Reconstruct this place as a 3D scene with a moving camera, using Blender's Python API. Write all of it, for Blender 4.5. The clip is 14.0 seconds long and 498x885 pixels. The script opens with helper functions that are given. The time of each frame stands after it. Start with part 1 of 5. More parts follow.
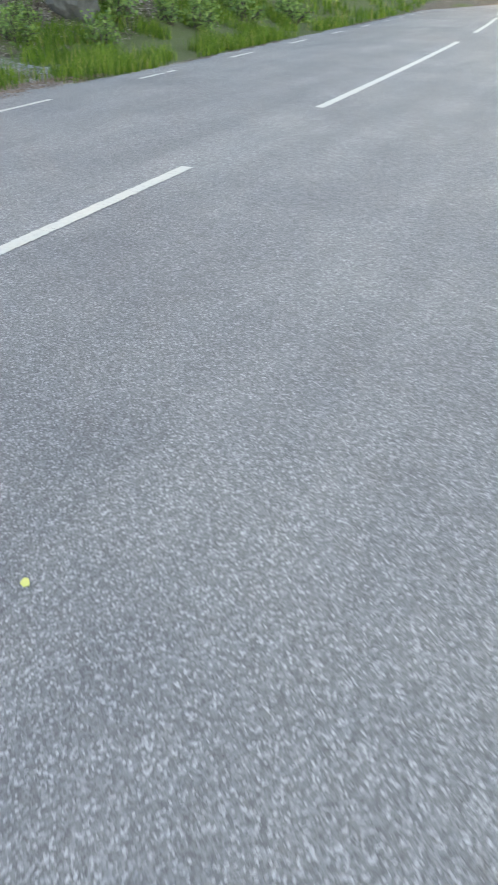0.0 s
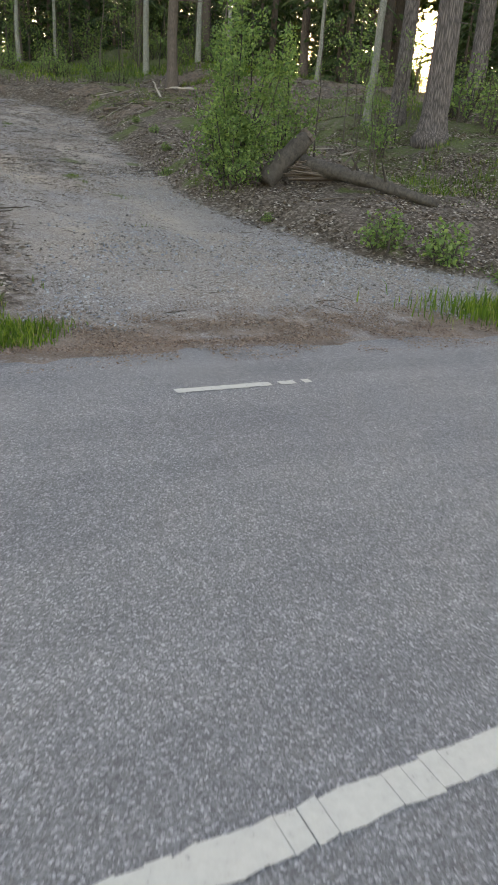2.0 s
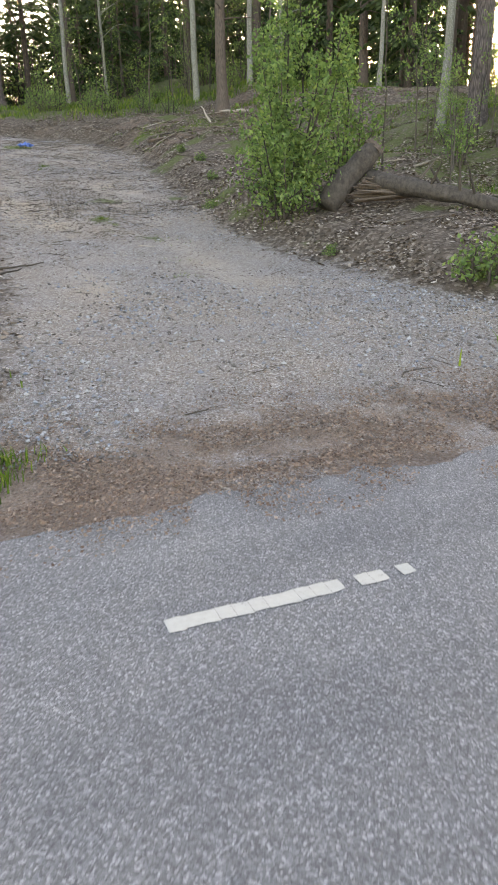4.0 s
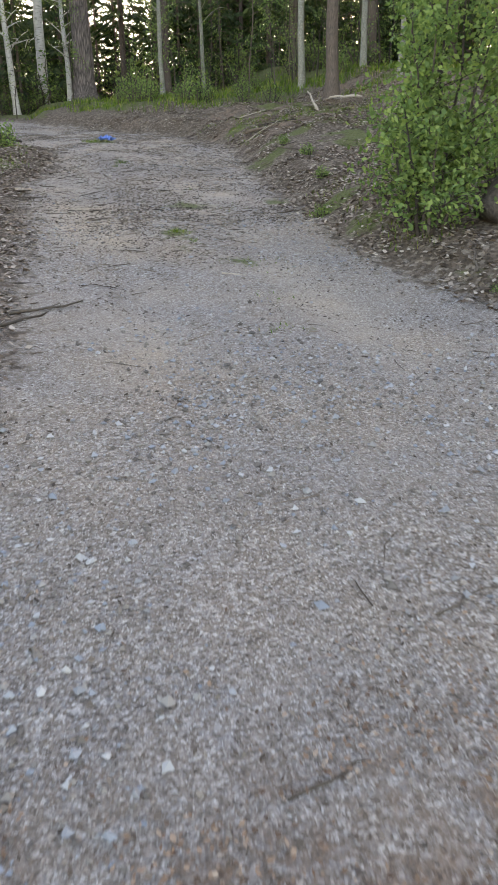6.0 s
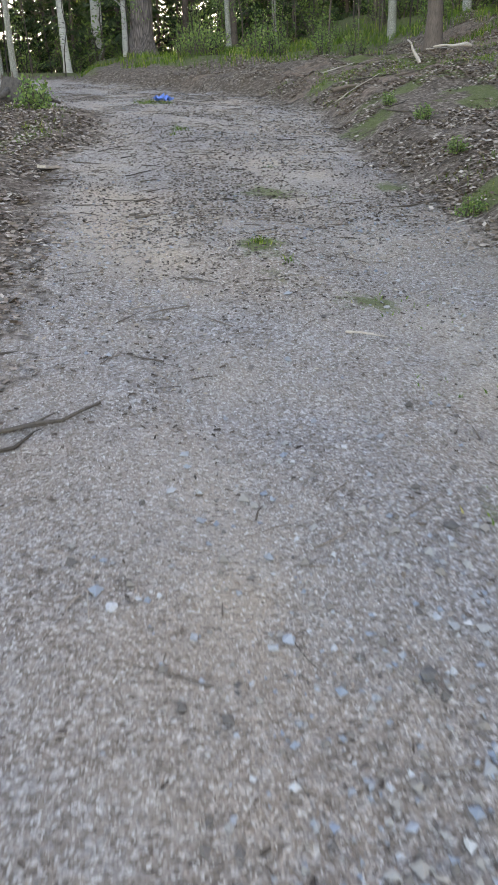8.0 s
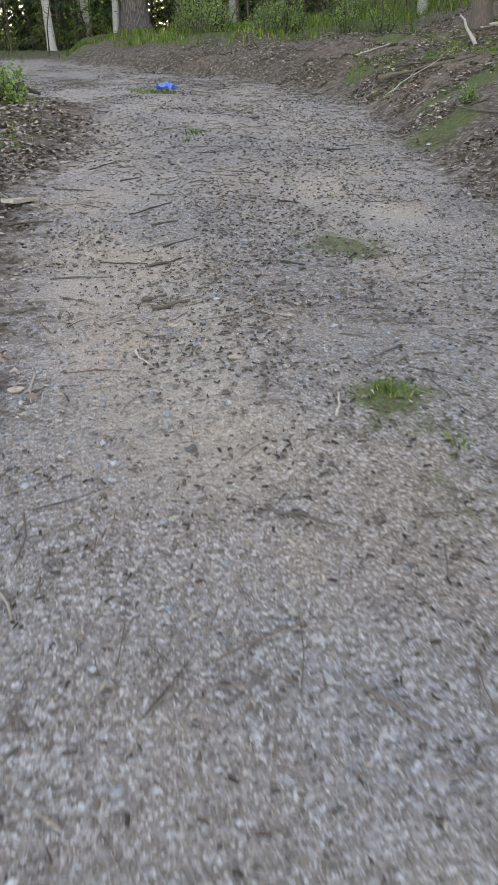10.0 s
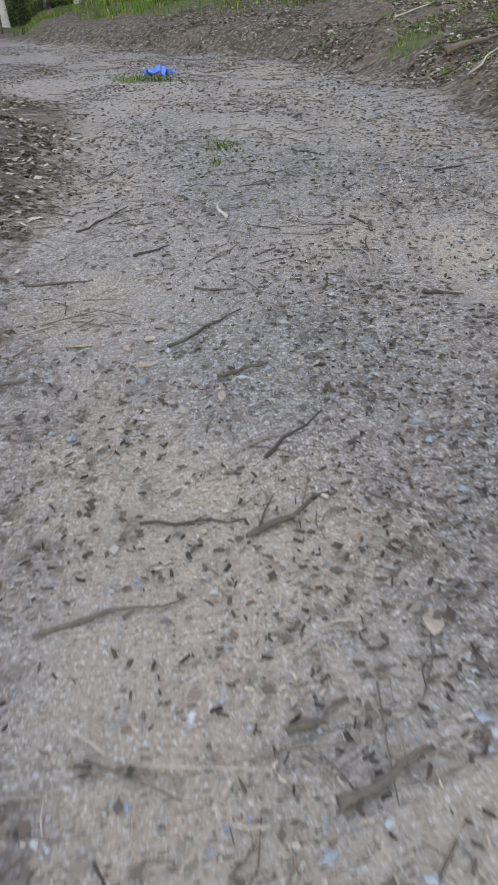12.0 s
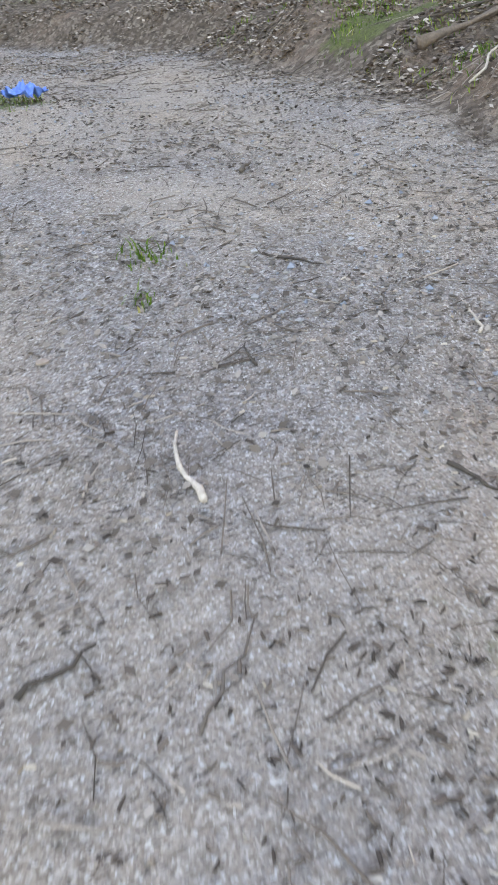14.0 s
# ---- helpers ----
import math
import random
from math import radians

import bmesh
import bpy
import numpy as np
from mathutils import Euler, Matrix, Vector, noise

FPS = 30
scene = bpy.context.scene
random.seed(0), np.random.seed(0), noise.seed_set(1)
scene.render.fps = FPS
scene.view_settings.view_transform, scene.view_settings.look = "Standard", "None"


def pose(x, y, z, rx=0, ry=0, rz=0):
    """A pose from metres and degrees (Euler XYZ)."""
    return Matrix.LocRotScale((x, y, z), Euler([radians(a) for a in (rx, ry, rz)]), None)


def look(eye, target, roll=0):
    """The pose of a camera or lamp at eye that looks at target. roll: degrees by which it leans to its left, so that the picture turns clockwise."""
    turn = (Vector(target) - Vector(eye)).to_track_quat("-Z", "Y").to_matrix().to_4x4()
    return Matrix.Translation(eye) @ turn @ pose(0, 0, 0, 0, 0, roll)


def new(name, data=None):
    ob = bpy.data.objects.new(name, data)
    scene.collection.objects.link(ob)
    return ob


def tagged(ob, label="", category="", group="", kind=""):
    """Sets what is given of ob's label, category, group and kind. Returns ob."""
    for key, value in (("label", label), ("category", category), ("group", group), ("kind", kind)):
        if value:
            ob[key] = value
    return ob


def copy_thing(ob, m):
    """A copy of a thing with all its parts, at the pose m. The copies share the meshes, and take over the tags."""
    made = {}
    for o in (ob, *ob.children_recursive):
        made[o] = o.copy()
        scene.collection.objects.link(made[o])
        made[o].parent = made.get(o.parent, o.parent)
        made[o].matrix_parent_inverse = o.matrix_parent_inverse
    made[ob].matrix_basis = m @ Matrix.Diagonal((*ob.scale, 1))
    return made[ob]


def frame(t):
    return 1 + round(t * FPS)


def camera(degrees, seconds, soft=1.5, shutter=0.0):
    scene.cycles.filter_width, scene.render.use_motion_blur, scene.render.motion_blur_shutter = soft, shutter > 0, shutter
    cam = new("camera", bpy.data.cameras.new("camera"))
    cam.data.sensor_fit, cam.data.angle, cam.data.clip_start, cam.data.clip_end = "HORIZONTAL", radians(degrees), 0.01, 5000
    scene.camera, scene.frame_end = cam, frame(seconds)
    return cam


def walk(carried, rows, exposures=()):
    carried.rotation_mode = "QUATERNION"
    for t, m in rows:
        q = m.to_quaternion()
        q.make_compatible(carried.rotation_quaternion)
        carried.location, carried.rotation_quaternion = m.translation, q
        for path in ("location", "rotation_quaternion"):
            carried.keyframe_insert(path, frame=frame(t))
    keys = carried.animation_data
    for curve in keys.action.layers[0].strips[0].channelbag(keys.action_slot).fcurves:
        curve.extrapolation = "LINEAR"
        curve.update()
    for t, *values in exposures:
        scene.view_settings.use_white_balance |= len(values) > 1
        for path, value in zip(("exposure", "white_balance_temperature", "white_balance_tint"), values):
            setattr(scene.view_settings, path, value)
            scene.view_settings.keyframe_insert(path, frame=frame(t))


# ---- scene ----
cam = camera(39.0, 14.0, soft=1.5, shutter=0.25)
PATH = [
    (0, (-4.997, -3.292, 1.343), (-3.507, -2.587, 0.211), -0.1),
    (0.2, (-4.834, -3.138, 1.315), (-3.398, -2.333, 0.179), -0.1),
    (0.5, (-4.694, -2.89, 1.382), (-3.375, -1.903, 0.246), -2.2),
    (0.7, (-4.290, -2.630, 1.270), (-3.052, -1.508, 0.170), -3.9),
    (1, (-4.067, -2.334, 1.296), (-2.948, -1.035, 0.266), -7.3),
    (1.3, (-3.821, -1.950, 1.310), (-2.923, -0.335, 0.545), -15.9),
    (1.5, (-3.640, -1.753, 1.392), (-2.924, 0.024, 0.818), -21.5),
    (1.6, (-3.580, -1.687, 1.408), (-2.900, 0.120, 0.881), -19.3),
    (1.7, (-3.548, -1.620, 1.415), (-2.810, 0.145, 0.823), -11.7),
    (1.8, (-3.505, -1.540, 1.401), (-2.690, 0.170, 0.754), -3.3),
    (1.9, (-3.423, -1.423, 1.375), (-2.519, 0.201, 0.625), 3.4),
    (2, (-3.363, -1.302, 1.360), (-2.464, 0.325, 0.621), 4.7),
    (2.4, (-3.102, -0.920, 1.326), (-2.278, 0.765, 0.631), 2.2),
    (2.7, (-2.958, -0.597, 1.298), (-2.189, 1.119, 0.614), 0.6),
    (4.8, (-1.880, 1.565, 1.509), (-1.156, 3.495, 0.739), -0.9),
    (5, (-1.808, 1.877, 1.517), (-1.118, 3.825, 0.762), -1.0),
    (5.5, (-1.626, 2.631, 1.516), (-1.025, 4.609, 0.763), -0.7),
    (6, (-1.442, 3.477, 1.467), (-0.922, 5.470, 0.692), -0.8),
    (6.5, (-1.326, 4.190, 1.493), (-0.827, 6.186, 0.716), -0.4),
    (7, (-1.253, 4.968, 1.482), (-0.802, 6.967, 0.683), -0.7),
    (7.5, (-1.208, 5.684, 1.539), (-0.820, 7.681, 0.702), -0.8),
    (8, (-1.153, 6.439, 1.592), (-0.797, 8.430, 0.726), -0.7),
    (8.2, (-1.135, 6.703, 1.655), (-0.791, 8.691, 0.778), -0.7),
    (10.3, (-1.209, 9.650, 1.947), (-0.828, 11.607, 1.019), -0.5),
    (10.5, (-1.252, 9.996, 1.971), (-0.883, 11.954, 1.036), -0.7),
    (11, (-1.289, 10.746, 2.013), (-0.939, 12.700, 1.065), -1.5),
    (11.5, (-1.316, 11.421, 2.135), (-0.932, 13.354, 1.157), -2.2),
    (12, (-1.290, 12.102, 2.187), (-0.867, 14.018, 1.192), -3.1),
    (12.5, (-1.273, 12.730, 2.297), (-0.801, 14.620, 1.275), -3.6),
    (13, (-1.192, 13.384, 2.397), (-0.672, 15.250, 1.355), -3.8),
    (13.5, (-1.055, 14.010, 2.521), (-0.464, 15.853, 1.476), -3.9),
    (14, (-0.847, 14.665, 2.608), (-0.207, 16.463, 1.513), -6.5),
]
walk(cam, [(t, look(eye, target, roll)) for t, eye, target, roll in PATH], [(0, 3.0, 8400, 12), (0.5, 3.1, 9000, 14), (1.0, 3.15, 9300, 15), (1.5, 3.12, 10400, 16), (2.0, 2.52, 9600, 17), (2.5, 2.72, 9500, 18), (5, 3.0, 9900, 21), (5.5, 2.95, 10000, 21), (6.5, 2.82, 8500, 20), (8, 2.98, 8700, 20), (10.5, 2.93, 9100, 21), (13, 3.08, 8900, 21), (14, 3.36, 8800, 21)])

# ---- sky and sun: low evening sun behind the wood ----
SUN_AZ, SUN_EL = radians(39.1), radians(16)
world = bpy.data.worlds.new("world")
scene.world = world
world.use_nodes = True
wn = world.node_tree
sky = wn.nodes.new("ShaderNodeTexSky")
sky.sky_type = "NISHITA"
sky.sun_disc = False
sky.sun_elevation, sky.sun_rotation = SUN_EL, SUN_AZ
sky.air_density, sky.dust_density, sky.ozone_density = 1.0, 1.5, 1.0
wn.links.new(sky.outputs[0], wn.nodes["Background"].inputs[0])
wn.nodes["Background"].inputs[1].default_value = 0.15
sun_data = bpy.data.lights.new("sun", "SUN")
sun_data.energy, sun_data.angle, sun_data.color = 2.0, radians(0.6), (1.0, 0.72, 0.42)
sun = new("sun", sun_data)
toward = Vector((math.sin(SUN_AZ) * math.cos(SUN_EL), math.cos(SUN_AZ) * math.cos(SUN_EL), math.sin(SUN_EL)))
sun.matrix_world = look(toward * 60, (0, 0, 0))

rng = np.random.default_rng(7)


# ---- materials ----
def material(name, rough=0.9):
    m = bpy.data.materials.new(name)
    m.use_nodes = True
    n, k = m.node_tree.nodes, m.node_tree.links
    b = n["Principled BSDF"]
    b.inputs["Roughness"].default_value = rough
    b.inputs["Specular IOR Level"].default_value = 0.25
    return m, n, k, b


def coords(n):
    return n.new("ShaderNodeTexCoord").outputs["Object"]


def noise_tex(n, k, vec, scale, detail=4.0, rough=0.6):
    t = n.new("ShaderNodeTexNoise")
    t.inputs["Scale"].default_value, t.inputs["Detail"].default_value, t.inputs["Roughness"].default_value = scale, detail, rough
    k.new(vec, t.inputs["Vector"])
    return t.outputs["Fac"]


def cells(n, k, vec, scale, out="Color", feature="F1"):
    t = n.new("ShaderNodeTexVoronoi")
    t.feature = feature
    t.inputs["Scale"].default_value = scale
    k.new(vec, t.inputs["Vector"])
    return t.outputs[out]


def ramp(n, k, fac, stops):
    r = n.new("ShaderNodeValToRGB")
    e = r.color_ramp.elements
    while len(e) < len(stops):
        e.new(0.5)
    for el, (p, c) in zip(e, stops):
        el.position, el.color = p, (*c, 1)
    k.new(fac, r.inputs[0])
    return r.outputs[0]


def mix(n, k, fac, a, b, mode="MIX"):
    x = n.new("ShaderNodeMix")
    x.data_type, x.blend_type = "RGBA", mode
    for sock, v in ((x.inputs[0], fac), (x.inputs[6], a), (x.inputs[7], b)):
        if isinstance(v, (int, float)):
            sock.default_value = v
        elif isinstance(v, tuple):
            sock.default_value = (*v, 1)
        else:
            k.new(v, sock)
    return x.outputs[2]


def maths(n, k, op, a, b):
    x = n.new("ShaderNodeMath")
    x.operation = op
    for sock, v in zip(x.inputs, (a, b)):
        if isinstance(v, (int, float)):
            sock.default_value = v
        else:
            k.new(v, sock)
    return x.outputs[0]


def bump(n, k, b, height, strength, distance):
    x = n.new("ShaderNodeBump")
    x.inputs["Strength"].default_value, x.inputs["Distance"].default_value = strength, distance
    k.new(height, x.inputs["Height"])
    k.new(x.outputs[0], b.inputs["Normal"])


def grey(c, f):
    return tuple(v * f for v in c)


def asphalt_material():
    m, n, k, b = material("asphalt", 0.75)
    v = coords(n)
    chip = cells(n, k, v, 165.0)
    sep = n.new("ShaderNodeSeparateColor")
    k.new(chip, sep.inputs[0])
    stone = ramp(n, k, sep.outputs[0], [(0.0, (0.05, 0.05, 0.053)), (0.45, (0.13, 0.13, 0.135)), (0.8, (0.21, 0.21, 0.22)), (1.0, (0.46, 0.46, 0.47))])
    fine = noise_tex(n, k, v, 260.0, 2.0)
    c = mix(n, k, 0.4, stone, ramp(n, k, fine, [(0.3, (0.09, 0.09, 0.092)), (0.7, (0.26, 0.26, 0.265))]))
    big = noise_tex(n, k, v, 0.7, 5.0)
    c = mix(n, k, 0.6, c, ramp(n, k, big, [(0.3, (0.38, 0.385, 0.40)), (0.7, (0.62, 0.61, 0.58))]), "OVERLAY")
    mp = n.new("ShaderNodeMapping")
    mp.inputs["Scale"].default_value = (0.12, 1.0, 1.0)
    k.new(v, mp.inputs[0])
    lanes = noise_tex(n, k, mp.outputs[0], 1.5, 4.0, 0.6)
    c = mix(n, k, 0.5, c, ramp(n, k, lanes, [(0.35, (0.36, 0.37, 0.38)), (0.65, (0.60, 0.60, 0.59))]), "OVERLAY")
    k.new(c, b.inputs["Base Color"])
    h = maths(n, k, "SUBTRACT", fine, cells(n, k, v, 165.0, "Distance"))
    bump(n, k, b, h, 0.7, 0.006)
    return m


def ground_material():
    """Forest floor, gravel, moss and needle litter blended by the mask painted from the plan."""
    m, n, k, b = material("earth_and_gravel", 0.95)
    v = coords(n)
    att = n.new("ShaderNodeAttribute")
    att.attribute_name = "mask"
    sep = n.new("ShaderNodeSeparateColor")
    k.new(att.outputs["Color"], sep.inputs[0])
    rag = noise_tex(n, k, v, 6.0, 6.0, 0.7)

    def edge(mask):
        x = maths(n, k, "ADD", mask, maths(n, k, "MULTIPLY", maths(n, k, "SUBTRACT", rag, 0.5), 1.7))
        return ramp(n, k, x, [(0.34, (0, 0, 0)), (0.66, (1, 1, 1))])

    leaf = cells(n, k, v, 26.0)
    ls = n.new("ShaderNodeSeparateColor")
    k.new(leaf, ls.inputs[0])
    floor = ramp(n, k, ls.outputs[0], [(0.0, (0.022, 0.017, 0.012)), (0.4, (0.08, 0.062, 0.048)), (0.75, (0.17, 0.138, 0.115)), (1.0, (0.34, 0.295, 0.25))])
    floor = mix(n, k, 0.5, floor, ramp(n, k, noise_tex(n, k, v, 9.0, 6.0), [(0.3, (0.04, 0.03, 0.022)), (0.7, (0.16, 0.122, 0.096))]))
    pebble = cells(n, k, v, 70.0)
    ps = n.new("ShaderNodeSeparateColor")
    k.new(pebble, ps.inputs[0])
    stones = ramp(n, k, ps.outputs[0], [(0.0, (0.055, 0.048, 0.044)), (0.3, (0.17, 0.15, 0.138)), (0.55, (0.26, 0.235, 0.22)), (0.8, (0.25, 0.26, 0.28)), (1.0, (0.56, 0.55, 0.55))])
    sand = ramp(n, k, noise_tex(n, k, v, 48.0, 6.0, 0.75), [(0.25, (0.15, 0.128, 0.11)), (0.75, (0.36, 0.318, 0.275))])
    grit = cells(n, k, v, 165.0)
    gs = n.new("ShaderNodeSeparateColor")
    k.new(grit, gs.inputs[0])
    grains = ramp(n, k, gs.outputs[1], [(0.0, (0.06, 0.05, 0.044)), (0.3, (0.2, 0.17, 0.15)), (0.8, (0.33, 0.29, 0.265)), (1.0, (0.62, 0.59, 0.57))])
    sand = mix(n, k, 0.6, sand, grains)
    stones = mix(n, k, 0.35, stones, grains)
    patch = noise_tex(n, k, v, 1.6, 6.0, 0.65)
    gravel = mix(n, k, ramp(n, k, patch, [(0.36, (0.1, 0.1, 0.1)), (0.68, (0.75, 0.75, 0.75))]), stones, sand)
    sandy = mix(n, k, 0.85, gravel, mix(n, k, 0.55, sand, (0.48, 0.405, 0.33)))
    gravel = mix(n, k, att.outputs["Alpha"], gravel, sandy)
    needle = ramp(n, k, noise_tex(n, k, v, 70.0, 5.0, 0.75), [(0.3, (0.05, 0.036, 0.028)), (0.7, (0.31, 0.215, 0.16))])
    moss = ramp(n, k, noise_tex(n, k, v, 38.0, 5.0, 0.7), [(0.3, (0.035, 0.05, 0.015)), (0.7, (0.13, 0.16, 0.05))])
    mp = n.new("ShaderNodeMapping")
    mp.inputs["Rotation"].default_value, mp.inputs["Scale"].default_value = (0, 0, 0.5), (0.6, 2.4, 1.0)
    k.new(v, mp.inputs[0])
    fleck = noise_tex(n, k, mp.outputs[0], 30.0, 4.0, 0.7)
    where = noise_tex(n, k, v, 2.3, 4.0, 0.6)
    dark = maths(n, k, "MULTIPLY", ramp(n, k, fleck, [(0.57, (0, 0, 0)), (0.64, (1, 1, 1))]), ramp(n, k, where, [(0.38, (0.08, 0.08, 0.08)), (0.62, (0.5, 0.5, 0.5))]))
    gravel = mix(n, k, dark, gravel, (0.075, 0.06, 0.05))
    # small dark bark crumbs and pale stone chips, in drifts
    mp2 = n.new("ShaderNodeMapping")
    mp2.inputs["Rotation"].default_value, mp2.inputs["Scale"].default_value = (0, 0, -0.4), (0.65, 2.3, 1.0)
    k.new(v, mp2.inputs[0])
    drift = ramp(n, k, noise_tex(n, k, v, 3.1, 5.0, 0.65), [(0.36, (0.2, 0.2, 0.2)), (0.6, (0.9, 0.9, 0.9))])
    crumbs = maths(n, k, "MULTIPLY", ramp(n, k, noise_tex(n, k, mp2.outputs[0], 58.0, 2.0, 0.5), [(0.585, (0, 0, 0)), (0.64, (1, 1, 1))]), drift)
    chips = ramp(n, k, noise_tex(n, k, v, 76.0, 1.0, 0.5), [(0.655, (0, 0, 0)), (0.69, (0.8, 0.8, 0.8))])
    gravel = mix(n, k, crumbs, gravel, (0.065, 0.053, 0.047))
    gravel = mix(n, k, chips, gravel, (0.52, 0.51, 0.50))
    tone = noise_tex(n, k, v, 0.9, 4.0, 0.6)
    gravel = mix(n, k, 0.45, gravel, ramp(n, k, tone, [(0.32, (0.44, 0.46, 0.50)), (0.5, (0.5, 0.49, 0.48)), (0.68, (0.60, 0.53, 0.45))]), "OVERLAY")
    c = mix(n, k, edge(sep.outputs[0]), floor, gravel)
    c = mix(n, k, maths(n, k, "MULTIPLY", edge(sep.outputs[2]), 0.7), c, needle)
    c = mix(n, k, maths(n, k, "MULTIPLY", edge(sep.outputs[1]), 0.85), c, moss)
    k.new(c, b.inputs["Base Color"])
    h = maths(n, k, "ADD", maths(n, k, "MULTIPLY", cells(n, k, v, 62.0, "Distance"), -0.6), noise_tex(n, k, v, 40.0, 6.0, 0.7))
    bump(n, k, b, h, 0.9, 0.03)
    return m


def varied(name, stops, rough=0.85, scale=0.0, thin=0.0, island=False, rel=0.0):
    """A material whose colour runs along stops by object or by loose piece, with grain and, for leaves, light coming through."""
    m, n, k, b = material(name, rough)
    if island:
        rnd = n.new("ShaderNodeNewGeometry").outputs["Random Per Island"]
    else:
        rnd = n.new("ShaderNodeObjectInfo").outputs["Random"]
    c = ramp(n, k, rnd, stops)
    if scale:
        g = noise_tex(n, k, coords(n), scale, 5.0, 0.7)
        c = mix(n, k, 0.7, c, ramp(n, k, g, [(0.25, (0.22, 0.22, 0.22)), (0.75, (0.8, 0.8, 0.8))]), "OVERLAY")
        if rel:
            bump(n, k, b, g, 0.8, rel)
    k.new(c, b.inputs["Base Color"])
    if thin:
        tr = n.new("ShaderNodeBsdfTranslucent")
        k.new(mix(n, k, 1.0, c, (1.25, 1.25, 0.75), "MULTIPLY"), tr.inputs[0])
        ms = n.new("ShaderNodeMixShader")
        ms.inputs[0].default_value = thin
        k.new(b.outputs[0], ms.inputs[1])
        k.new(tr.outputs[0], ms.inputs[2])
        k.new(ms.outputs[0], n["Material Output"].inputs[0])
    return m


def bark_material(name, dark, light, stretch=0.18, scale=22.0, depth=0.03, plates=1.4):
    m, n, k, b = material(name, 0.9)
    mp = n.new("ShaderNodeMapping")
    mp.inputs["Scale"].default_value = (1, 1, stretch)
    k.new(coords(n), mp.inputs[0])
    plate = cells(n, k, mp.outputs[0], scale, "Distance", "DISTANCE_TO_EDGE")
    grain = noise_tex(n, k, mp.outputs[0], scale * 2.2, 6.0, 0.7)
    f = maths(n, k, "ADD", maths(n, k, "MULTIPLY", plate, plates), maths(n, k, "MULTIPLY", grain, 0.6 if plates > 1 else 0.95))
    k.new(ramp(n, k, f, [(0.25, dark), (0.75, light)]), b.inputs["Base Color"])
    bump(n, k, b, f, 0.9, depth)
    return m


def birch_bark_material():
    m, n, k, b = material("birch_bark", 0.7)
    v = coords(n)
    mp = n.new("ShaderNodeMapping")
    mp.inputs["Scale"].default_value = (1, 1, 4.0)
    k.new(v, mp.inputs[0])
    scar = noise_tex(n, k, mp.outputs[0], 5.0, 4.0, 0.65)
    c = ramp(n, k, scar, [(0.34, (0.05, 0.045, 0.04)), (0.42, (0.38, 0.37, 0.35)), (0.8, (0.56, 0.54, 0.51))])
    k.new(c, b.inputs["Base Color"])
    bump(n, k, b, scar, 0.4, 0.01)
    return m


def paint_material():
    m, n, k, b = material("road_paint", 0.6)
    v = coords(n)
    wear = noise_tex(n, k, v, 34.0, 6.0, 0.75)
    c = ramp(n, k, wear, [(0.30, (0.2, 0.2, 0.19)), (0.38, (0.36, 0.355, 0.325)), (0.8, (0.43, 0.425, 0.385))])
    k.new(c, b.inputs["Base Color"])
    bump(n, k, b, wear, 0.3, 0.003)
    return m


ASPHALT, GROUND, PAINT = asphalt_material(), ground_material(), paint_material()
PINE_BARK = bark_material("pine_bark", (0.045, 0.038, 0.037), (0.19, 0.158, 0.148), 0.09, 20.0)
SPRUCE_BARK = bark_material("spruce_bark", (0.04, 0.034, 0.03), (0.15, 0.115, 0.095), 0.25, 16.0, 0.012, 0.3)
GREY_BARK = bark_material("aspen_bark", (0.10, 0.10, 0.085), (0.30, 0.30, 0.26), 0.7, 26.0, 0.006)
LOG_BARK = bark_material("old_bark", (0.03, 0.025, 0.022), (0.12, 0.102, 0.088), 0.7, 9.0, 0.03, 0.15)
BIRCH_BARK = birch_bark_material()
NEEDLES = varied("spruce_needles", [(0, (0.022, 0.042, 0.016)), (0.5, (0.04, 0.068, 0.025)), (1, (0.07, 0.10, 0.034))], 0.7, thin=0.18, island=True)
PINE_NEEDLES = varied("pine_needles", [(0, (0.03, 0.055, 0.022)), (1, (0.06, 0.09, 0.03))], 0.7, thin=0.2, island=True)
LEAVES = varied("green_leaves", [(0, (0.07, 0.135, 0.045)), (0.6, (0.135, 0.22, 0.072)), (1, (0.22, 0.305, 0.10))], 0.55, thin=0.4, island=True)
BIRCH_LEAVES = varied("birch_leaves", [(0, (0.06, 0.10, 0.02)), (1, (0.14, 0.19, 0.04))], 0.6, thin=0.45, island=True)
GRASS = varied("grass_blades", [(0, (0.035, 0.075, 0.010)), (0.6, (0.085, 0.16, 0.018)), (0.88, (0.17, 0.24, 0.03)), (1, (0.30, 0.26, 0.12))], 0.6, thin=0.35, island=True)
DRY_LEAF = varied("dry_leaves", [(0, (0.07, 0.048, 0.036)), (0.4, (0.17, 0.13, 0.105)), (0.75, (0.30, 0.255, 0.22)), (1, (0.40, 0.355, 0.31))], 0.85, island=True)
STONE = varied("gravel_stone", [(0, (0.08, 0.072, 0.068)), (0.25, (0.17, 0.15, 0.135)), (0.5, (0.25, 0.235, 0.22)), (0.75, (0.17, 0.20, 0.245)), (0.92, (0.32, 0.325, 0.335)), (1, (0.38, 0.38, 0.385))], 0.8, island=True)
BARK_FLAKE = varied("bark_flakes", [(0, (0.07, 0.045, 0.034)), (0.5, (0.19, 0.125, 0.09)), (0.85, (0.25, 0.175, 0.13)), (1, (0.33, 0.26, 0.21))], 0.9, island=True)
YELLOW_LEAF = varied("yellow_leaf", [(0, (0.42, 0.42, 0.12)), (1, (0.46, 0.45, 0.14))], 0.6)
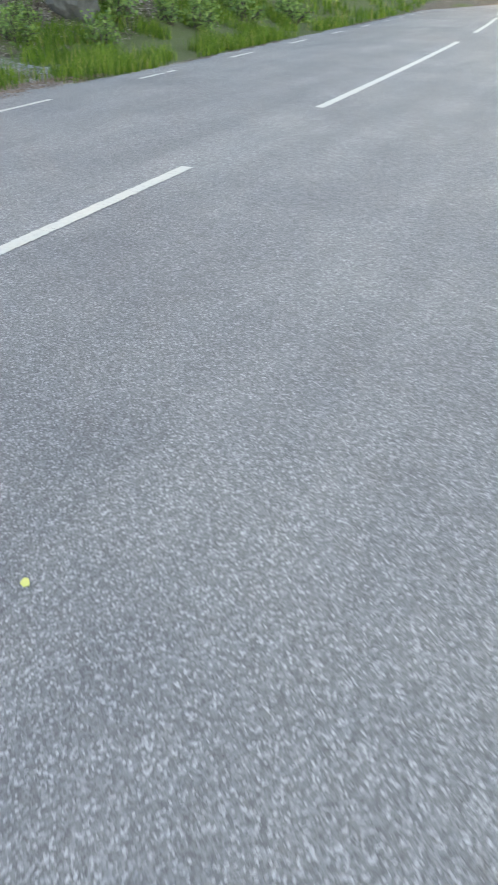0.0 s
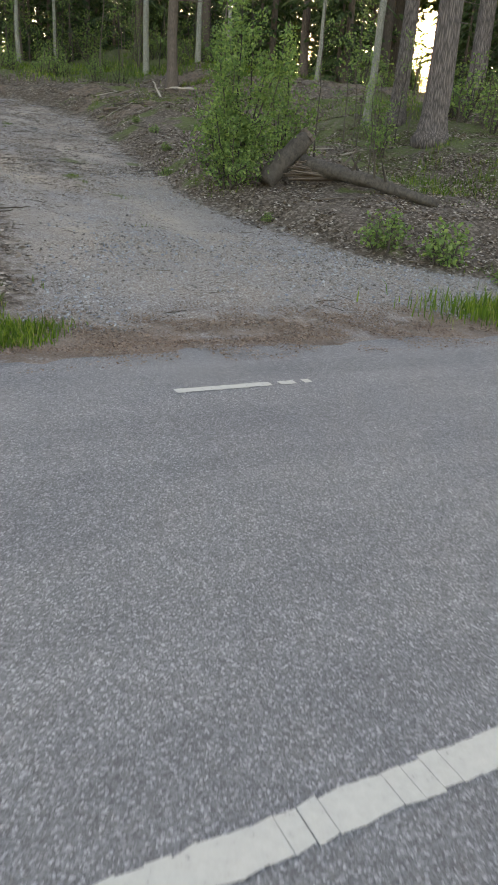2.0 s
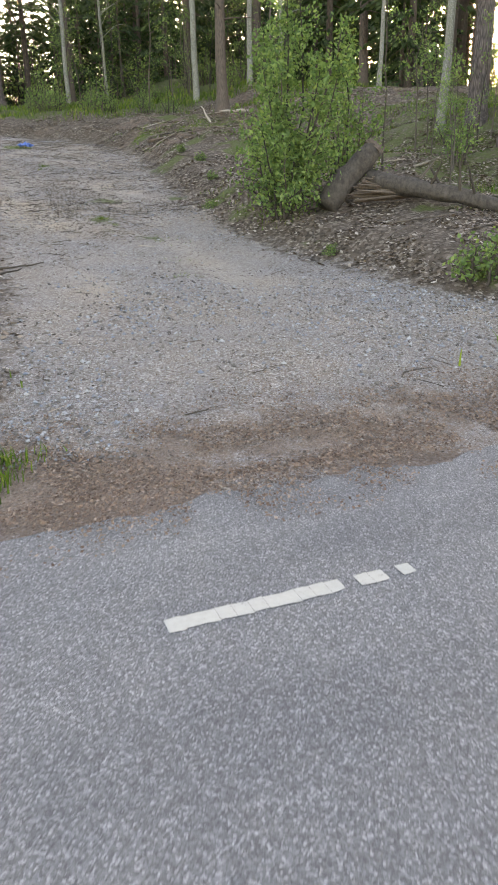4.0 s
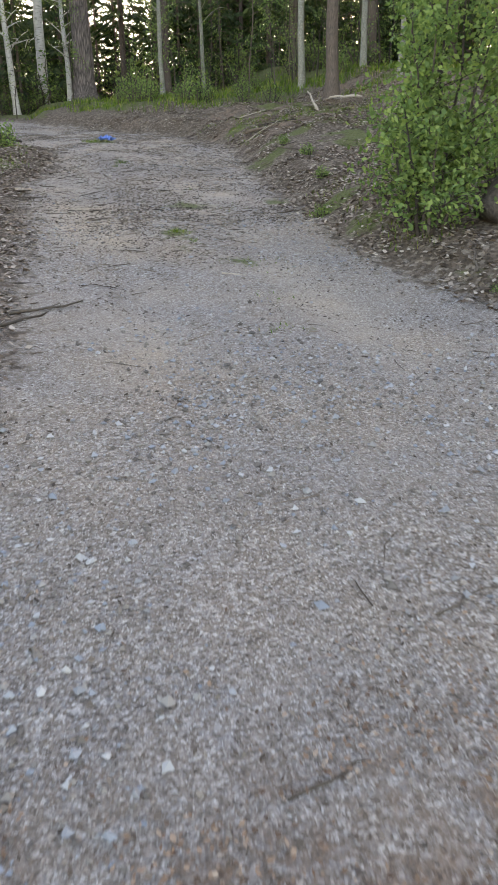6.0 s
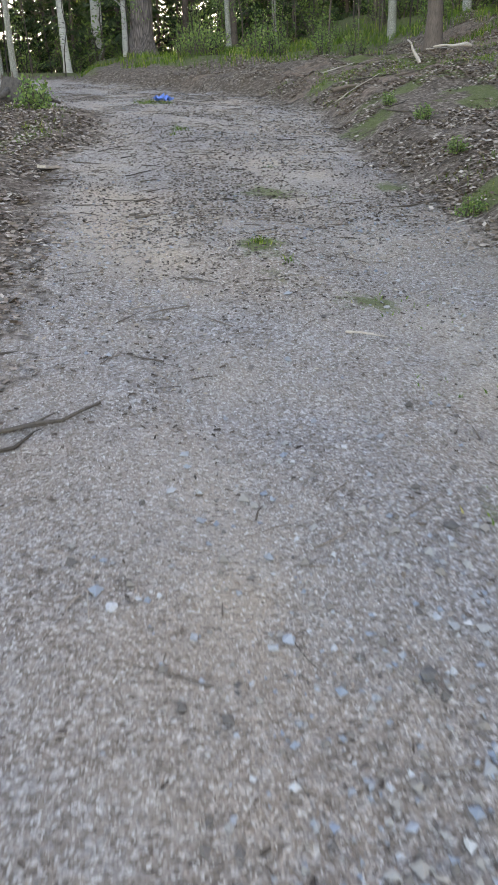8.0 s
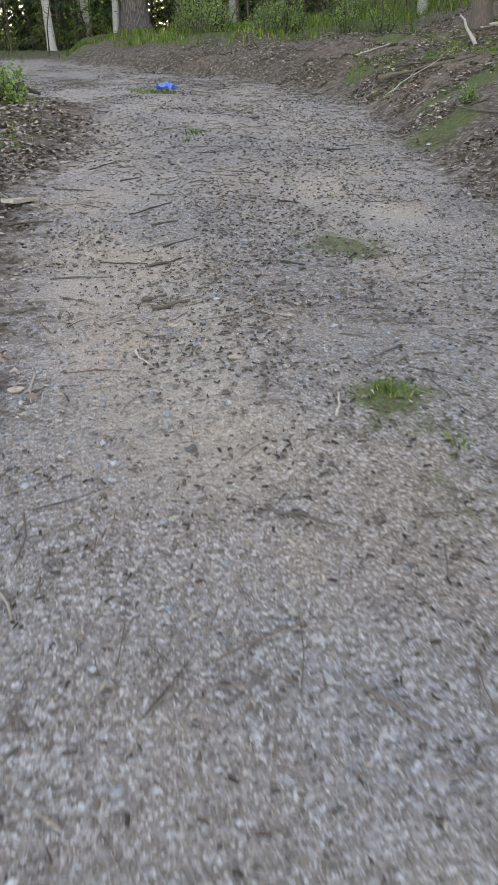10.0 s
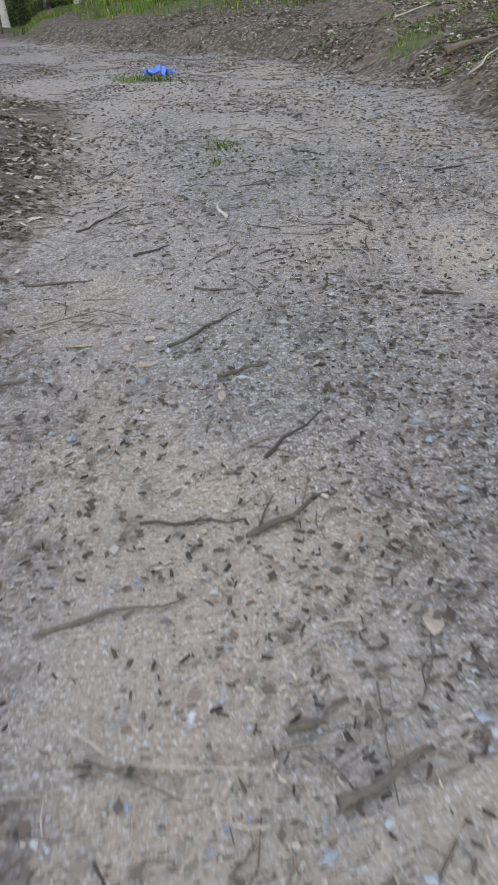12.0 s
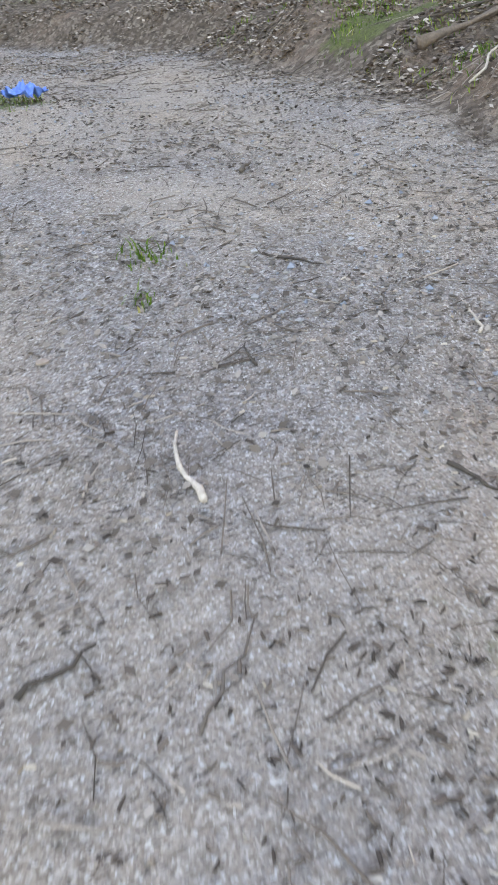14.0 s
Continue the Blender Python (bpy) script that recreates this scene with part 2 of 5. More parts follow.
TAN_LEAF = varied("tan_leaf", [(0, (0.20, 0.16, 0.13)), (1, (0.34, 0.28, 0.225))], 0.8, 30.0)
ROCK = varied("rock", [(0, (0.085, 0.08, 0.078)), (1, (0.13, 0.125, 0.12))], 0.9, 7.0, rel=0.04)
DARK_TWIG = varied("twig_bark", [(0, (0.04, 0.033, 0.028)), (0.6, (0.07, 0.058, 0.048)), (1, (0.115, 0.095, 0.08))], 0.9, 60.0, rel=0.003)
LITTER_TWIG = varied("twig_litter", [(0, (0.06, 0.048, 0.04)), (0.6, (0.15, 0.12, 0.10)), (1, (0.34, 0.29, 0.25))], 0.9, island=True)
PALE_WOOD = varied("weathered_wood", [(0, (0.22, 0.19, 0.155)), (1, (0.40, 0.35, 0.30))], 0.8, 45.0, rel=0.003)
RAW_WOOD = varied("split_wood", [(0, (0.085, 0.065, 0.052)), (1, (0.13, 0.10, 0.08))], 0.85, 30.0, rel=0.01)
BLUE_PLASTIC = varied("blue_plastic", [(0, (0.08, 0.18, 0.50)), (1, (0.09, 0.2, 0.55))], 0.45, 20.0)
BLACK_PLASTIC = varied("black_plastic", [(0, (0.012, 0.012, 0.013)), (1, (0.02, 0.02, 0.02))], 0.5, 30.0)
BARK_CHIP = varied("bark_chip", [(0, (0.035, 0.028, 0.024)), (0.6, (0.085, 0.066, 0.055)), (0.9, (0.16, 0.13, 0.11)), (1, (0.34, 0.30, 0.26))], 0.9, island=True)
SHAVING = varied("wood_shaving", [(0, (0.17, 0.135, 0.105)), (0.5, (0.30, 0.25, 0.20)), (1, (0.44, 0.385, 0.32))], 0.85, island=True)
LEAF_SCRAP = varied("leaf_scrap", [(0, (0.05, 0.04, 0.033)), (0.5, (0.125, 0.102, 0.086)), (0.9, (0.21, 0.18, 0.155)), (1, (0.29, 0.255, 0.225))], 0.9, island=True)
PALE_STONE = varied("pale_stone", [(0, (0.26, 0.26, 0.26)), (1, (0.36, 0.36, 0.37))], 0.85, 14.0, rel=0.01)


# ---- mesh helpers ----
def mesh_object(name, verts, faces, mat, parent=None, smooth=False, label=""):
    me = bpy.data.meshes.new(name)
    me.from_pydata([tuple(v) for v in np.asarray(verts, float)], [], [tuple(int(i) for i in f) for f in faces])
    me.materials.append(mat)
    if smooth:
        me.polygons.foreach_set("use_smooth", [True] * len(me.polygons))
    me.update()
    ob = new(name, me)
    if parent is not None:
        ob.parent = parent
    return tagged(ob, label)


def thing(name, m, label, category, group="", kind=""):
    ob = new(name)
    ob.matrix_basis = m
    return tagged(ob, label, category, group, kind)


def tube(points, radii, n=8, ragged=0.0, cap=True, r=None):
    """A tapering limb swept along points."""
    P = np.asarray(points, float)
    T = np.gradient(P, axis=0)
    T /= np.linalg.norm(T, axis=1)[:, None] + 1e-9
    verts, faces = [], []
    for i, (p, t) in enumerate(zip(P, T)):
        a = np.cross(t, (0, 0, 1.0) if abs(t[2]) < 0.9 else (0, 1.0, 0))
        a /= np.linalg.norm(a)
        c = np.cross(t, a)
        for j in range(n):
            q = 2 * math.pi * j / n
            w = radii[i] * (1 + (ragged * (r.random() - 0.5) * 2 if r is not None else 0))
            verts.append(p + w * (math.cos(q) * a + math.sin(q) * c))
    for i in range(len(P) - 1):
        for j in range(n):
            k2 = (j + 1) % n
            faces.append((i * n + j, i * n + k2, (i + 1) * n + k2, (i + 1) * n + j))
    if cap:
        faces.append(tuple(reversed(range(n))))
        faces.append(tuple((len(P) - 1) * n + j for j in range(n)))
    return verts, faces


def joined(pieces):
    V, F, base = [], [], 0
    for v, f in pieces:
        V.extend(v)
        F.extend([tuple(i + base for i in q) for q in f])
        base += len(v)
    return V, F


def cards(centres, along, across, length, width):
    """Pointed leaves: a centre, a direction and a side for each, as four-cornered blades folded along the middle."""
    c, a, s = (np.asarray(x, float) for x in (centres, along, across))
    a = a / (np.linalg.norm(a, axis=1)[:, None] + 1e-9)
    s = s - a * (s * a).sum(1)[:, None]
    s = s / (np.linalg.norm(s, axis=1)[:, None] + 1e-9)
    L, W = np.broadcast_to(length, len(c))[:, None], np.broadcast_to(width, len(c))[:, None]
    V = np.stack([c - a * L / 2, c + s * W / 2 + a * L * 0.05, c + a * L / 2, c - s * W / 2 + a * L * 0.05], 1).reshape(-1, 3)
    F = np.arange(len(V)).reshape(-1, 4)
    return V, F


def value_noise(x, y, size, seed):
    g = np.random.default_rng(seed).random((97, 97))
    u, w = np.asarray(x, float) / size + 1000.3, np.asarray(y, float) / size + 1000.7
    i, j = np.floor(u).astype(int), np.floor(w).astype(int)
    a, b = u - i, w - j
    a, b = a * a * (3 - 2 * a), b * b * (3 - 2 * b)
    i0, j0, i1, j1 = i % 97, j % 97, (i + 1) % 97, (j + 1) % 97
    return (g[i0, j0] * (1 - a) + g[i1, j0] * a) * (1 - b) + (g[i0, j1] * (1 - a) + g[i1, j1] * a) * b


def soft(v):
    v = np.clip(v, 0, 1)
    return v * v * (3 - 2 * v)


# ---- the lie of the land ----
def road_bend(x):
    """How far the road's middle has swung aside at x: straight by the track, bending away beyond."""
    d = np.clip(np.asarray(x, float) - 1.0, 0, None)
    return np.where(d < 26, 0.0027 * d * d, 0.0027 * 26 * 26 + 0.1404 * (d - 26))


def road_fall(x):
    """How far the road has dropped at x, past the track's mouth."""
    d = np.clip(np.asarray(x, float) - 1.0, 0, None)
    return np.where(d < 26, -0.0006 * d * d, -0.0006 * 26 * 26 - 0.0312 * (d - 26))


def narrowing(x):
    """How far the verge has grown in towards the edge line past the track's mouth."""
    return 0.36 * soft((np.asarray(x, float) - 2.2) / 2.6)


def right_edge(y):
    return np.interp(y, [3.9, 5.2, 6, 7, 8.4, 9.9, 11.2, 15.5, 20, 24, 30], [6.5, 5.0, 3.1, 2.5, 2.1, 1.65, 1.6, 2.0, 2.5, 2.2, -2])


def left_edge(y):
    return np.interp(y, [3.6, 4.3, 5.4, 8, 11.3, 15.9, 17.2, 19, 20.6, 22, 24, 30], [-3.2, -2.7, -2.1, -1.85, -1.75, -1.75, -1.35, -1.2, -1.3, -2.6, -5, -12])


def ruts(y):
    return np.interp(y, [6, 9, 12, 14, 16, 20], [-0.7, -0.8, -1.0, -1.12, -1.2, -1.2]), np.interp(y, [6, 10, 15, 20], [0.7, 0.65, 0.6, 0.9])


def land(x, y):
    x, y = np.asarray(x, float), np.asarray(y, float)
    yr = y - road_bend(x)
    z = np.interp(yr, [-300, -9, -4.4, -3.6, 3.7, 5, 6, 7.7, 9.3, 11.7, 13.8, 15, 16.3, 17.9, 19, 21.8, 26, 37, 70, 300],
                  [-1, -0.6, -0.12, -0.03, -0.03, 0.04, 0.2, 0.36, 0.5, 0.91, 1.1, 1.3, 1.51, 1.76, 1.97, 2.29, 2.75, 4.05, 6.0, 9])
    z = z + road_fall(x) * (1 - soft((yr - 4) / 10))
    d = x - right_edge(y)
    rise = soft((y - 5.2) / 2.5)
    z = z + rise * (0.36 * soft(d / 0.8) + 0.25 * soft((d - 0.8) / 2.0) + 0.07 * np.clip(d - 2.2, 0, 8) * soft((y - 8.5) / 5))
    e = left_edge(y) - x
    z = z + rise * (0.10 * soft(e / 1.0) + 0.06 * np.clip(e - 1.0, 0, 12))
    verge = soft((x - 6.0) / 3.0) * soft((60 - x) / 20)
    z = z + verge * np.clip(yr + narrowing(x) - 4.4, 0, 2.6) * 0.30
    off = np.clip(np.maximum(d, e), 0, 1) * soft((yr - 4) / 1.5)
    z = z + off * ((value_noise(x, y, 1.3, 3) - 0.5) * 0.22 + (value_noise(x, y, 0.45, 4) - 0.5) * 0.08)
    z = z + soft((yr - 3.7) / 1.0) * ((value_noise(x, y, 0.9, 5) - 0.5) * 0.05 + (value_noise(x, y, 0.22, 6) - 0.5) * 0.016)
    # a dug-up heap of soil on the bank where the track bends off
    heap = soft((d - 0.1) / 1.2) * soft((6.5 - d) / 3) * soft((y - 16.5) / 2.5) * soft((27 - y) / 2)
    z = z + heap * (0.12 + (value_noise(x, y, 0.85, 7) - 0.5) * 0.24 + (value_noise(x, y, 0.33, 8) - 0.5) * 0.16)
    # two shallow wheel ruts
    for rut in ruts(y):
        z = z - 0.035 * np.exp(-(((x - rut) / 0.3) ** 2)) * soft((y - 5) / 2)
    return z


STEP, X0, Y0, NX, NY = 0.09, -9.0, 3.0, 234, 268
GX, GY = np.meshgrid(X0 + STEP * np.arange(NX), Y0 + STEP * np.arange(NY))
GZ = land(GX, GY)


def surface(x, y):
    """The land as its mesh has it, so that small things lie on the faces."""
    x, y = np.asarray(x, float), np.asarray(y, float)
    u, v = (x - X0) / STEP, (y - Y0) / STEP
    inside = (u >= 0) & (v >= 0) & (u < NX - 1) & (v < NY - 1)
    i, j = np.clip(u, 0, NX - 2).astype(int), np.clip(v, 0, NY - 2).astype(int)
    a, c = u - i, v - j
    z = (GZ[j, i] * (1 - a) + GZ[j, i + 1] * a) * (1 - c) + (GZ[j + 1, i] * (1 - a) + GZ[j + 1, i + 1] * a) * c
    return np.where(inside, z, land(x, y))


def at(x, y, lift=0.0):
    return (float(x), float(y), float(surface(x, y)) + lift)


def build_ground():
    def steps(a, b, fine, far):
        mid = list(np.arange(a, b + 1e-6, fine))
        out, g, p = [], fine, b
        while p < far:
            g *= 1.25
            p += g
            out.append(p)
        low, g, p = [], fine, a
        while p > -far:
            g *= 1.25
            p -= g
            low.append(p)
        return np.array(low[::-1] + mid + out)

    xs, ys = steps(X0, X0 + STEP * (NX - 1), STEP, 900), steps(Y0, Y0 + STEP * (NY - 1), STEP, 900)
    X, Y = np.meshgrid(xs, ys)
    Z = land(X, Y)
    nx, ny = len(xs), len(ys)
    V = np.stack([X, Y, Z], -1).reshape(-1, 3)
    idx = np.arange(nx * ny).reshape(ny, nx)
    F = np.stack([idx[:-1, :-1], idx[:-1, 1:], idx[1:, 1:], idx[1:, :-1]], -1).reshape(-1, 4)
    ob = mesh_object("ground", V, F, GROUND, smooth=True)
    tagged(ob, "forest floor with a rutted gravel track, leaf litter and moss", "ground", kind="structure")
    x, y = V[:, 0], V[:, 1]
    yr = y - road_bend(x)
    inside = np.minimum(right_edge(y) - x, x - left_edge(y))
    gravel = soft(inside / 1.5 + 0.5) * soft((yr - 2.5) / 1) * soft((34 - y) / 5)
    mossy = 0.75 * value_noise(x, y, 1.1, 11) + 0.25 * value_noise(x, y, 0.4, 12)
    outside = soft(-inside / 0.6)
    moss = 0.8 * outside * soft((mossy - 0.64) / 0.2) + 0.9 * soft((x - 3.2) / 1.5) * soft((yr + narrowing(x) - 3.4) / 0.4) * soft((6.5 - yr) / 2)
    strip = soft((inside) / 0.7) * 0.28 * soft((value_noise(x, y, 0.8, 13) - 0.5) / 0.3) * np.exp(-(((x - (right_edge(y) + left_edge(y)) / 2) / 0.4) ** 2))
    for mx, my, mr in ((2.5, 17.0, 0.5), (2.15, 12.4, 0.35), (2.0, 11.2, 0.3), (1.75, 14.0, 0.25), (-2.5, 22.3, 0.6), (-0.35, 21.9, 0.35), (-0.15, 11.65, 0.14), (0.35, 10.5, 0.2), (0.5, 13.9, 0.3)):
        moss = moss + 0.75 * np.exp(-((x - mx) ** 2 + (y - my) ** 2) / mr ** 2)
    moss = moss + 0.62 * soft((x - 4.2) / 1.5) * soft((y - 8.3) / 1.5) * soft((18 - y) / 3) * soft((value_noise(x, y, 1.5, 17) - 0.15) / 0.4)
    moss = np.clip(moss + strip + soft((y - 26 - 6 * soft((1.5 - x) / 3)) / 3) * 0.7, 0, 1)
    needle = np.exp(-(((yr - 3.95) / 0.85) ** 2)) * soft((3.6 - x) / 1.0) * (0.35 + 0.75 * value_noise(x, y, 0.7, 14))
    needle = needle + 0.5 * soft((x - right_edge(y) + 0.2) / 0.6) * soft((y - 17) / 2) * soft((27.5 - y) / 1.5) * soft((value_noise(x, y, 1.2, 16) - 0.25) / 0.3)
    needle = needle + 0.55 * np.exp(-((x + 1.5) ** 2 / 0.35 + (y - 19.6) ** 2 / 1.6))
    rl, rr = ruts(y)
    rut = (np.exp(-(((x - rl) / 0.38) ** 2)) + 0.6 * np.exp(-(((x - rr) / 0.3) ** 2))) * soft((value_noise(x, y, 1.3, 15) - 0.08) / 0.35) * soft((y - 6) / 3) * (1 - 0.8 * soft((y - 14.8) / 1.5))
    for sx, sy, sr in ((0.72, 15.6, 0.32), (0.35, 18.4, 0.5), (-1.1, 13.2, 0.55), (-1.05, 12.3, 0.45), (1.1, 14.6, 0.3)):
        rut = rut + 0.9 * np.exp(-((x - sx) ** 2 * 1.4 + (y - sy) ** 2 * 0.6) / sr ** 2)
    rut = np.maximum(rut, 0.55 * soft((y - 13.8) / 2.5) * soft((25 - y) / 3) * soft((value_noise(x, y, 1.1, 18) - 0.15) / 0.4))
    col = np.stack([gravel, moss, np.clip(needle, 0, 1), np.clip(rut, 0, 1)], -1).astype(np.float32)
    a = ob.data.color_attributes.new("mask", "FLOAT_COLOR", "POINT")
    a.data.foreach_set("color", col.ravel())
    return ob


ROAD_MID = -0.4


def road_height(x, y):
    """A slightly crowned carriageway."""
    return 0.006 + road_fall(x) - 0.004 * np.abs(y - road_bend(x) - ROAD_MID) / 3.5


def build_road():
    xs = np.concatenate([np.linspace(-260, -12, 60), np.arange(-11.8, -4.2, 0.2), np.arange(-4.1, 5, 0.05), np.arange(5.1, 16, 0.2), np.linspace(16.4, 260, 120)])
    verts, faces = [], []
    cols = 9
    for x in xs:
        c = float(road_bend(x))
        rag = (value_noise(x, 0, 0.6, 21) - 0.5) * 0.24 + (value_noise(x, 0, 0.17, 22) - 0.5) * 0.16 + (value_noise(x, 0, 0.06, 23) - 0.5) * 0.06
        top = 3.40 + 0.10 * float(soft((3.0 - x) / 3) * soft((x + 2.4) / 2)) + float(rag) - float(narrowing(x))
        ys = list(np.linspace(ROAD_MID - 3.5, top, cols)) + [top + 0.02]
        for i, y in enumerate(ys):
            verts.append((x, c + y, float(road_height(x, c + y)) if i < cols else float(road_fall(x)) - 0.05))
    w = cols + 1
    for i in range(len(xs) - 1):
        for j in range(w - 1):
            faces.append((i * w + j, (i + 1) * w + j, (i + 1) * w + j + 1, i * w + j + 1))
    return tagged(mesh_object("road", verts, faces, ASPHALT), "worn grey asphalt road with pale stone chips", "road", kind="structure")


def build_marking(name, x0, x1, y, width, label, chips=0):
    """One painted dash, a thin slab with a ragged rim and cracks across it."""
    n = max(8, int((x1 - x0) / 0.06))
    xs = np.linspace(x0, x1, n + 1)
    broken = set(rng.choice(np.arange(2, n - 1), min(chips, n - 4), replace=False)) if chips else set()
    V, F = [], []
    for i in range(n):
        gap = 0.003 if i in broken else 0.0
        for x in (xs[i] + gap / 2, xs[i + 1] - gap / 2):
            c = float(road_bend(x)) + ROAD_MID + y
            lo, hi = c - width / 2 + rng.normal(0, 0.004), c + width / 2 + rng.normal(0, 0.004)
            for yy in (lo, hi):
                V.append((x, yy, float(road_height(x, yy)) + 0.004))
        b = i * 4
        F.append((b, b + 2, b + 3, b + 1))
    if chips == 5:
        keep = [i for i in range(n) if i < 0.68 * n or i in (n - 4, n - 3, n - 1)] if x0 < -1 else list(range(n))
        F = [F[i] for i in keep if i == 0 or rng.random() > 0.06]
    return tagged(mesh_object(name, V, F, PAINT), label, "road marking", "road markings", "structure")


# ---- things ----
def limb(p0, p1, sag, n, r):
    t = np.linspace(0, 1, n)[:, None]
    p0, p1 = np.asarray(p0, float), np.asarray(p1, float)
    p = p0 * (1 - t) + p1 * t
    p[:, 2] += sag * 4 * (t[:, 0] * (1 - t[:, 0]))
    p[1:-1] += r.normal(0, 0.02 * np.linalg.norm(p1 - p0), (n - 2, 3)) * 0.6
    return p


def trunk_pieces(height, radius, r, flare=1.35, n=10, lean=0.0, rings=9, bend=0.1):
    z = np.concatenate([[-0.25, 0.05, 0.3, 0.8], np.linspace(1.6, height, rings)])
    w = radius * (1 - 0.8 * np.clip(z / height, 0, 1))
    w[:2] *= flare
    w[2] *= 1 + (flare - 1) * 0.4
    wob = np.cumsum(r.normal(0, bend / len(z), (len(z), 2)), axis=0)
    wob[:4] *= 0.2
    return np.stack([wob[:, 0] + lean * np.clip(z, 0, None), wob[:, 1], z], 1), w


def spruce(r, height, radius, low):
    """Trunk and drooping needle crown of a spruce."""
    P, w = trunk_pieces(height, radius, r)
    trunk = [tube(P, w, 9)]
    C, A, S, L, W = [], [], [], [], []
    z = low
    while z < height - 0.4:
        f = (z - low) / (height - low)
        reach = (1 - f) ** 0.8 * (1.3 + 0.09 * height) * (0.65 + 0.5 * r.random()) * (0.6 + 0.4 * min(1, f * 6 + 0.2))
        for a in r.random(int(3 + 2 * r.random())) * 2 * math.pi:
            out = np.array([math.cos(a), math.sin(a), 0])
            side = np.array([-out[1], out[0], 0])
            tip = out * reach + (0, 0, -0.28 * reach + 0.2 * reach * f)
            base = np.array([np.interp(z, P[:, 2], P[:, 0]), np.interp(z, P[:, 2], P[:, 1]), z])
            trunk.append(tube([base, base + tip * 0.5 + (0, 0, 0.05 * reach), base + tip], [0.02, 0.012, 0.004], 3, cap=False))
            k = int(8 + 9 * reach)
            t = 0.15 + 0.85 * r.random(k) ** 0.8
            spread = r.normal(0, 0.17 * reach, k) * (1.1 - t * 0.6)
            c = base + t[:, None] * tip + spread[:, None] * side + np.stack([0 * t, 0 * t, 0.2 * reach * t * (1 - t) - 0.10 * r.random(k)], 1)
            C.append(c)
            A.append(out + side * np.sign(spread)[:, None] * 0.8 + np.stack([0 * t, 0 * t, -0.5 - 0.7 * r.random(k)], 1))
            S.append(r.normal(0, 1, (k, 3)))
            L.append(0.27 + 0.30 * r.random(k))
            W.append(0.075 + 0.085 * r.random(k))
        z += 0.30 + 0.25 * r.random()
    # bare dead branches below the crown
    for z in np.arange(0.9, low + 1.0, 0.35):
        a = r.random() * 6.28
        out = np.array([math.cos(a), math.sin(a), -0.25])
        trunk.append(tube([(0, 0, z), out * 0.5 * (0.5 + r.random()) + (0, 0, z), out * 1.1 * (0.6 + r.random()) + (0, 0, z)], [0.014, 0.008, 0.002], 3, cap=False))
    return joined(trunk), cards(np.concatenate(C), np.concatenate(A), np.concatenate(S), np.concatenate(L), np.concatenate(W))


def broadleaf(r, height, radius, low, reach0, leaves, leaf, bend=0.35, limbs=16, up=0.55):
    """Trunk with limbs and a loose leaf crown."""
    P, w = trunk_pieces(height, radius, r, 1.2, 8, 0.02, 9, bend)
    wood = [tube(P, w, 8)]
    C = []
    for i in range(limbs):
        z = low + (height - low) * (i + r.random()) / limbs * 0.96
        f = (z - low) / (height - low)
        a = r.random() * 6.28
        base = np.array([np.interp(z, P[:, 2], P[:, 0]), np.interp(z, P[:, 2], P[:, 1]), z])
        reach = reach0 * (1 - 0.65 * f) * (0.6 + 0.6 * r.random())
        tip = base + np.array([math.cos(a) * reach, math.sin(a) * reach, up * reach * (0.4 + r.random())])
        q = limb(base, tip, 0.05 * reach, 5, r)
        rb = max(0.006, radius * 0.32 * (1 - f))
        wood.append(tube(q, np.linspace(rb, 0.003, 5), 4, cap=False))
        for b in range(3):
            s = q[2 + b % 3]
            e = s + r.normal(0, 0.22 * reach, 3) + (0, 0, 0.05)
            wood.append(tube([s, (s + e) / 2 + (0, 0, 0.03), e], [rb * 0.5, rb * 0.3, 0.002], 3, cap=False))
            k = max(2, leaves // (limbs * 4))
            t = r.random(k)[:, None]
            C.append(s + t * (e - s) + r.normal(0, 0.07 * reach + leaf * 0.8, (k, 3)))
        k = max(2, leaves // (limbs * 4))
        t = (0.35 + 0.65 * r.random(k))[:, None]
        C.append(base + t * (tip - base) + r.normal(0, 0.09 * reach + leaf * 0.7, (k, 3)))
    c = np.concatenate(C)
    k = len(c)
    size = leaf * (0.6 + 0.7 * r.random(k))
    a = r.normal(0, 1, (k, 3)) + (0, 0, -0.4)
    return joined(wood), cards(c, a, r.normal(0, 1, (k, 3)), size, size * 0.62)


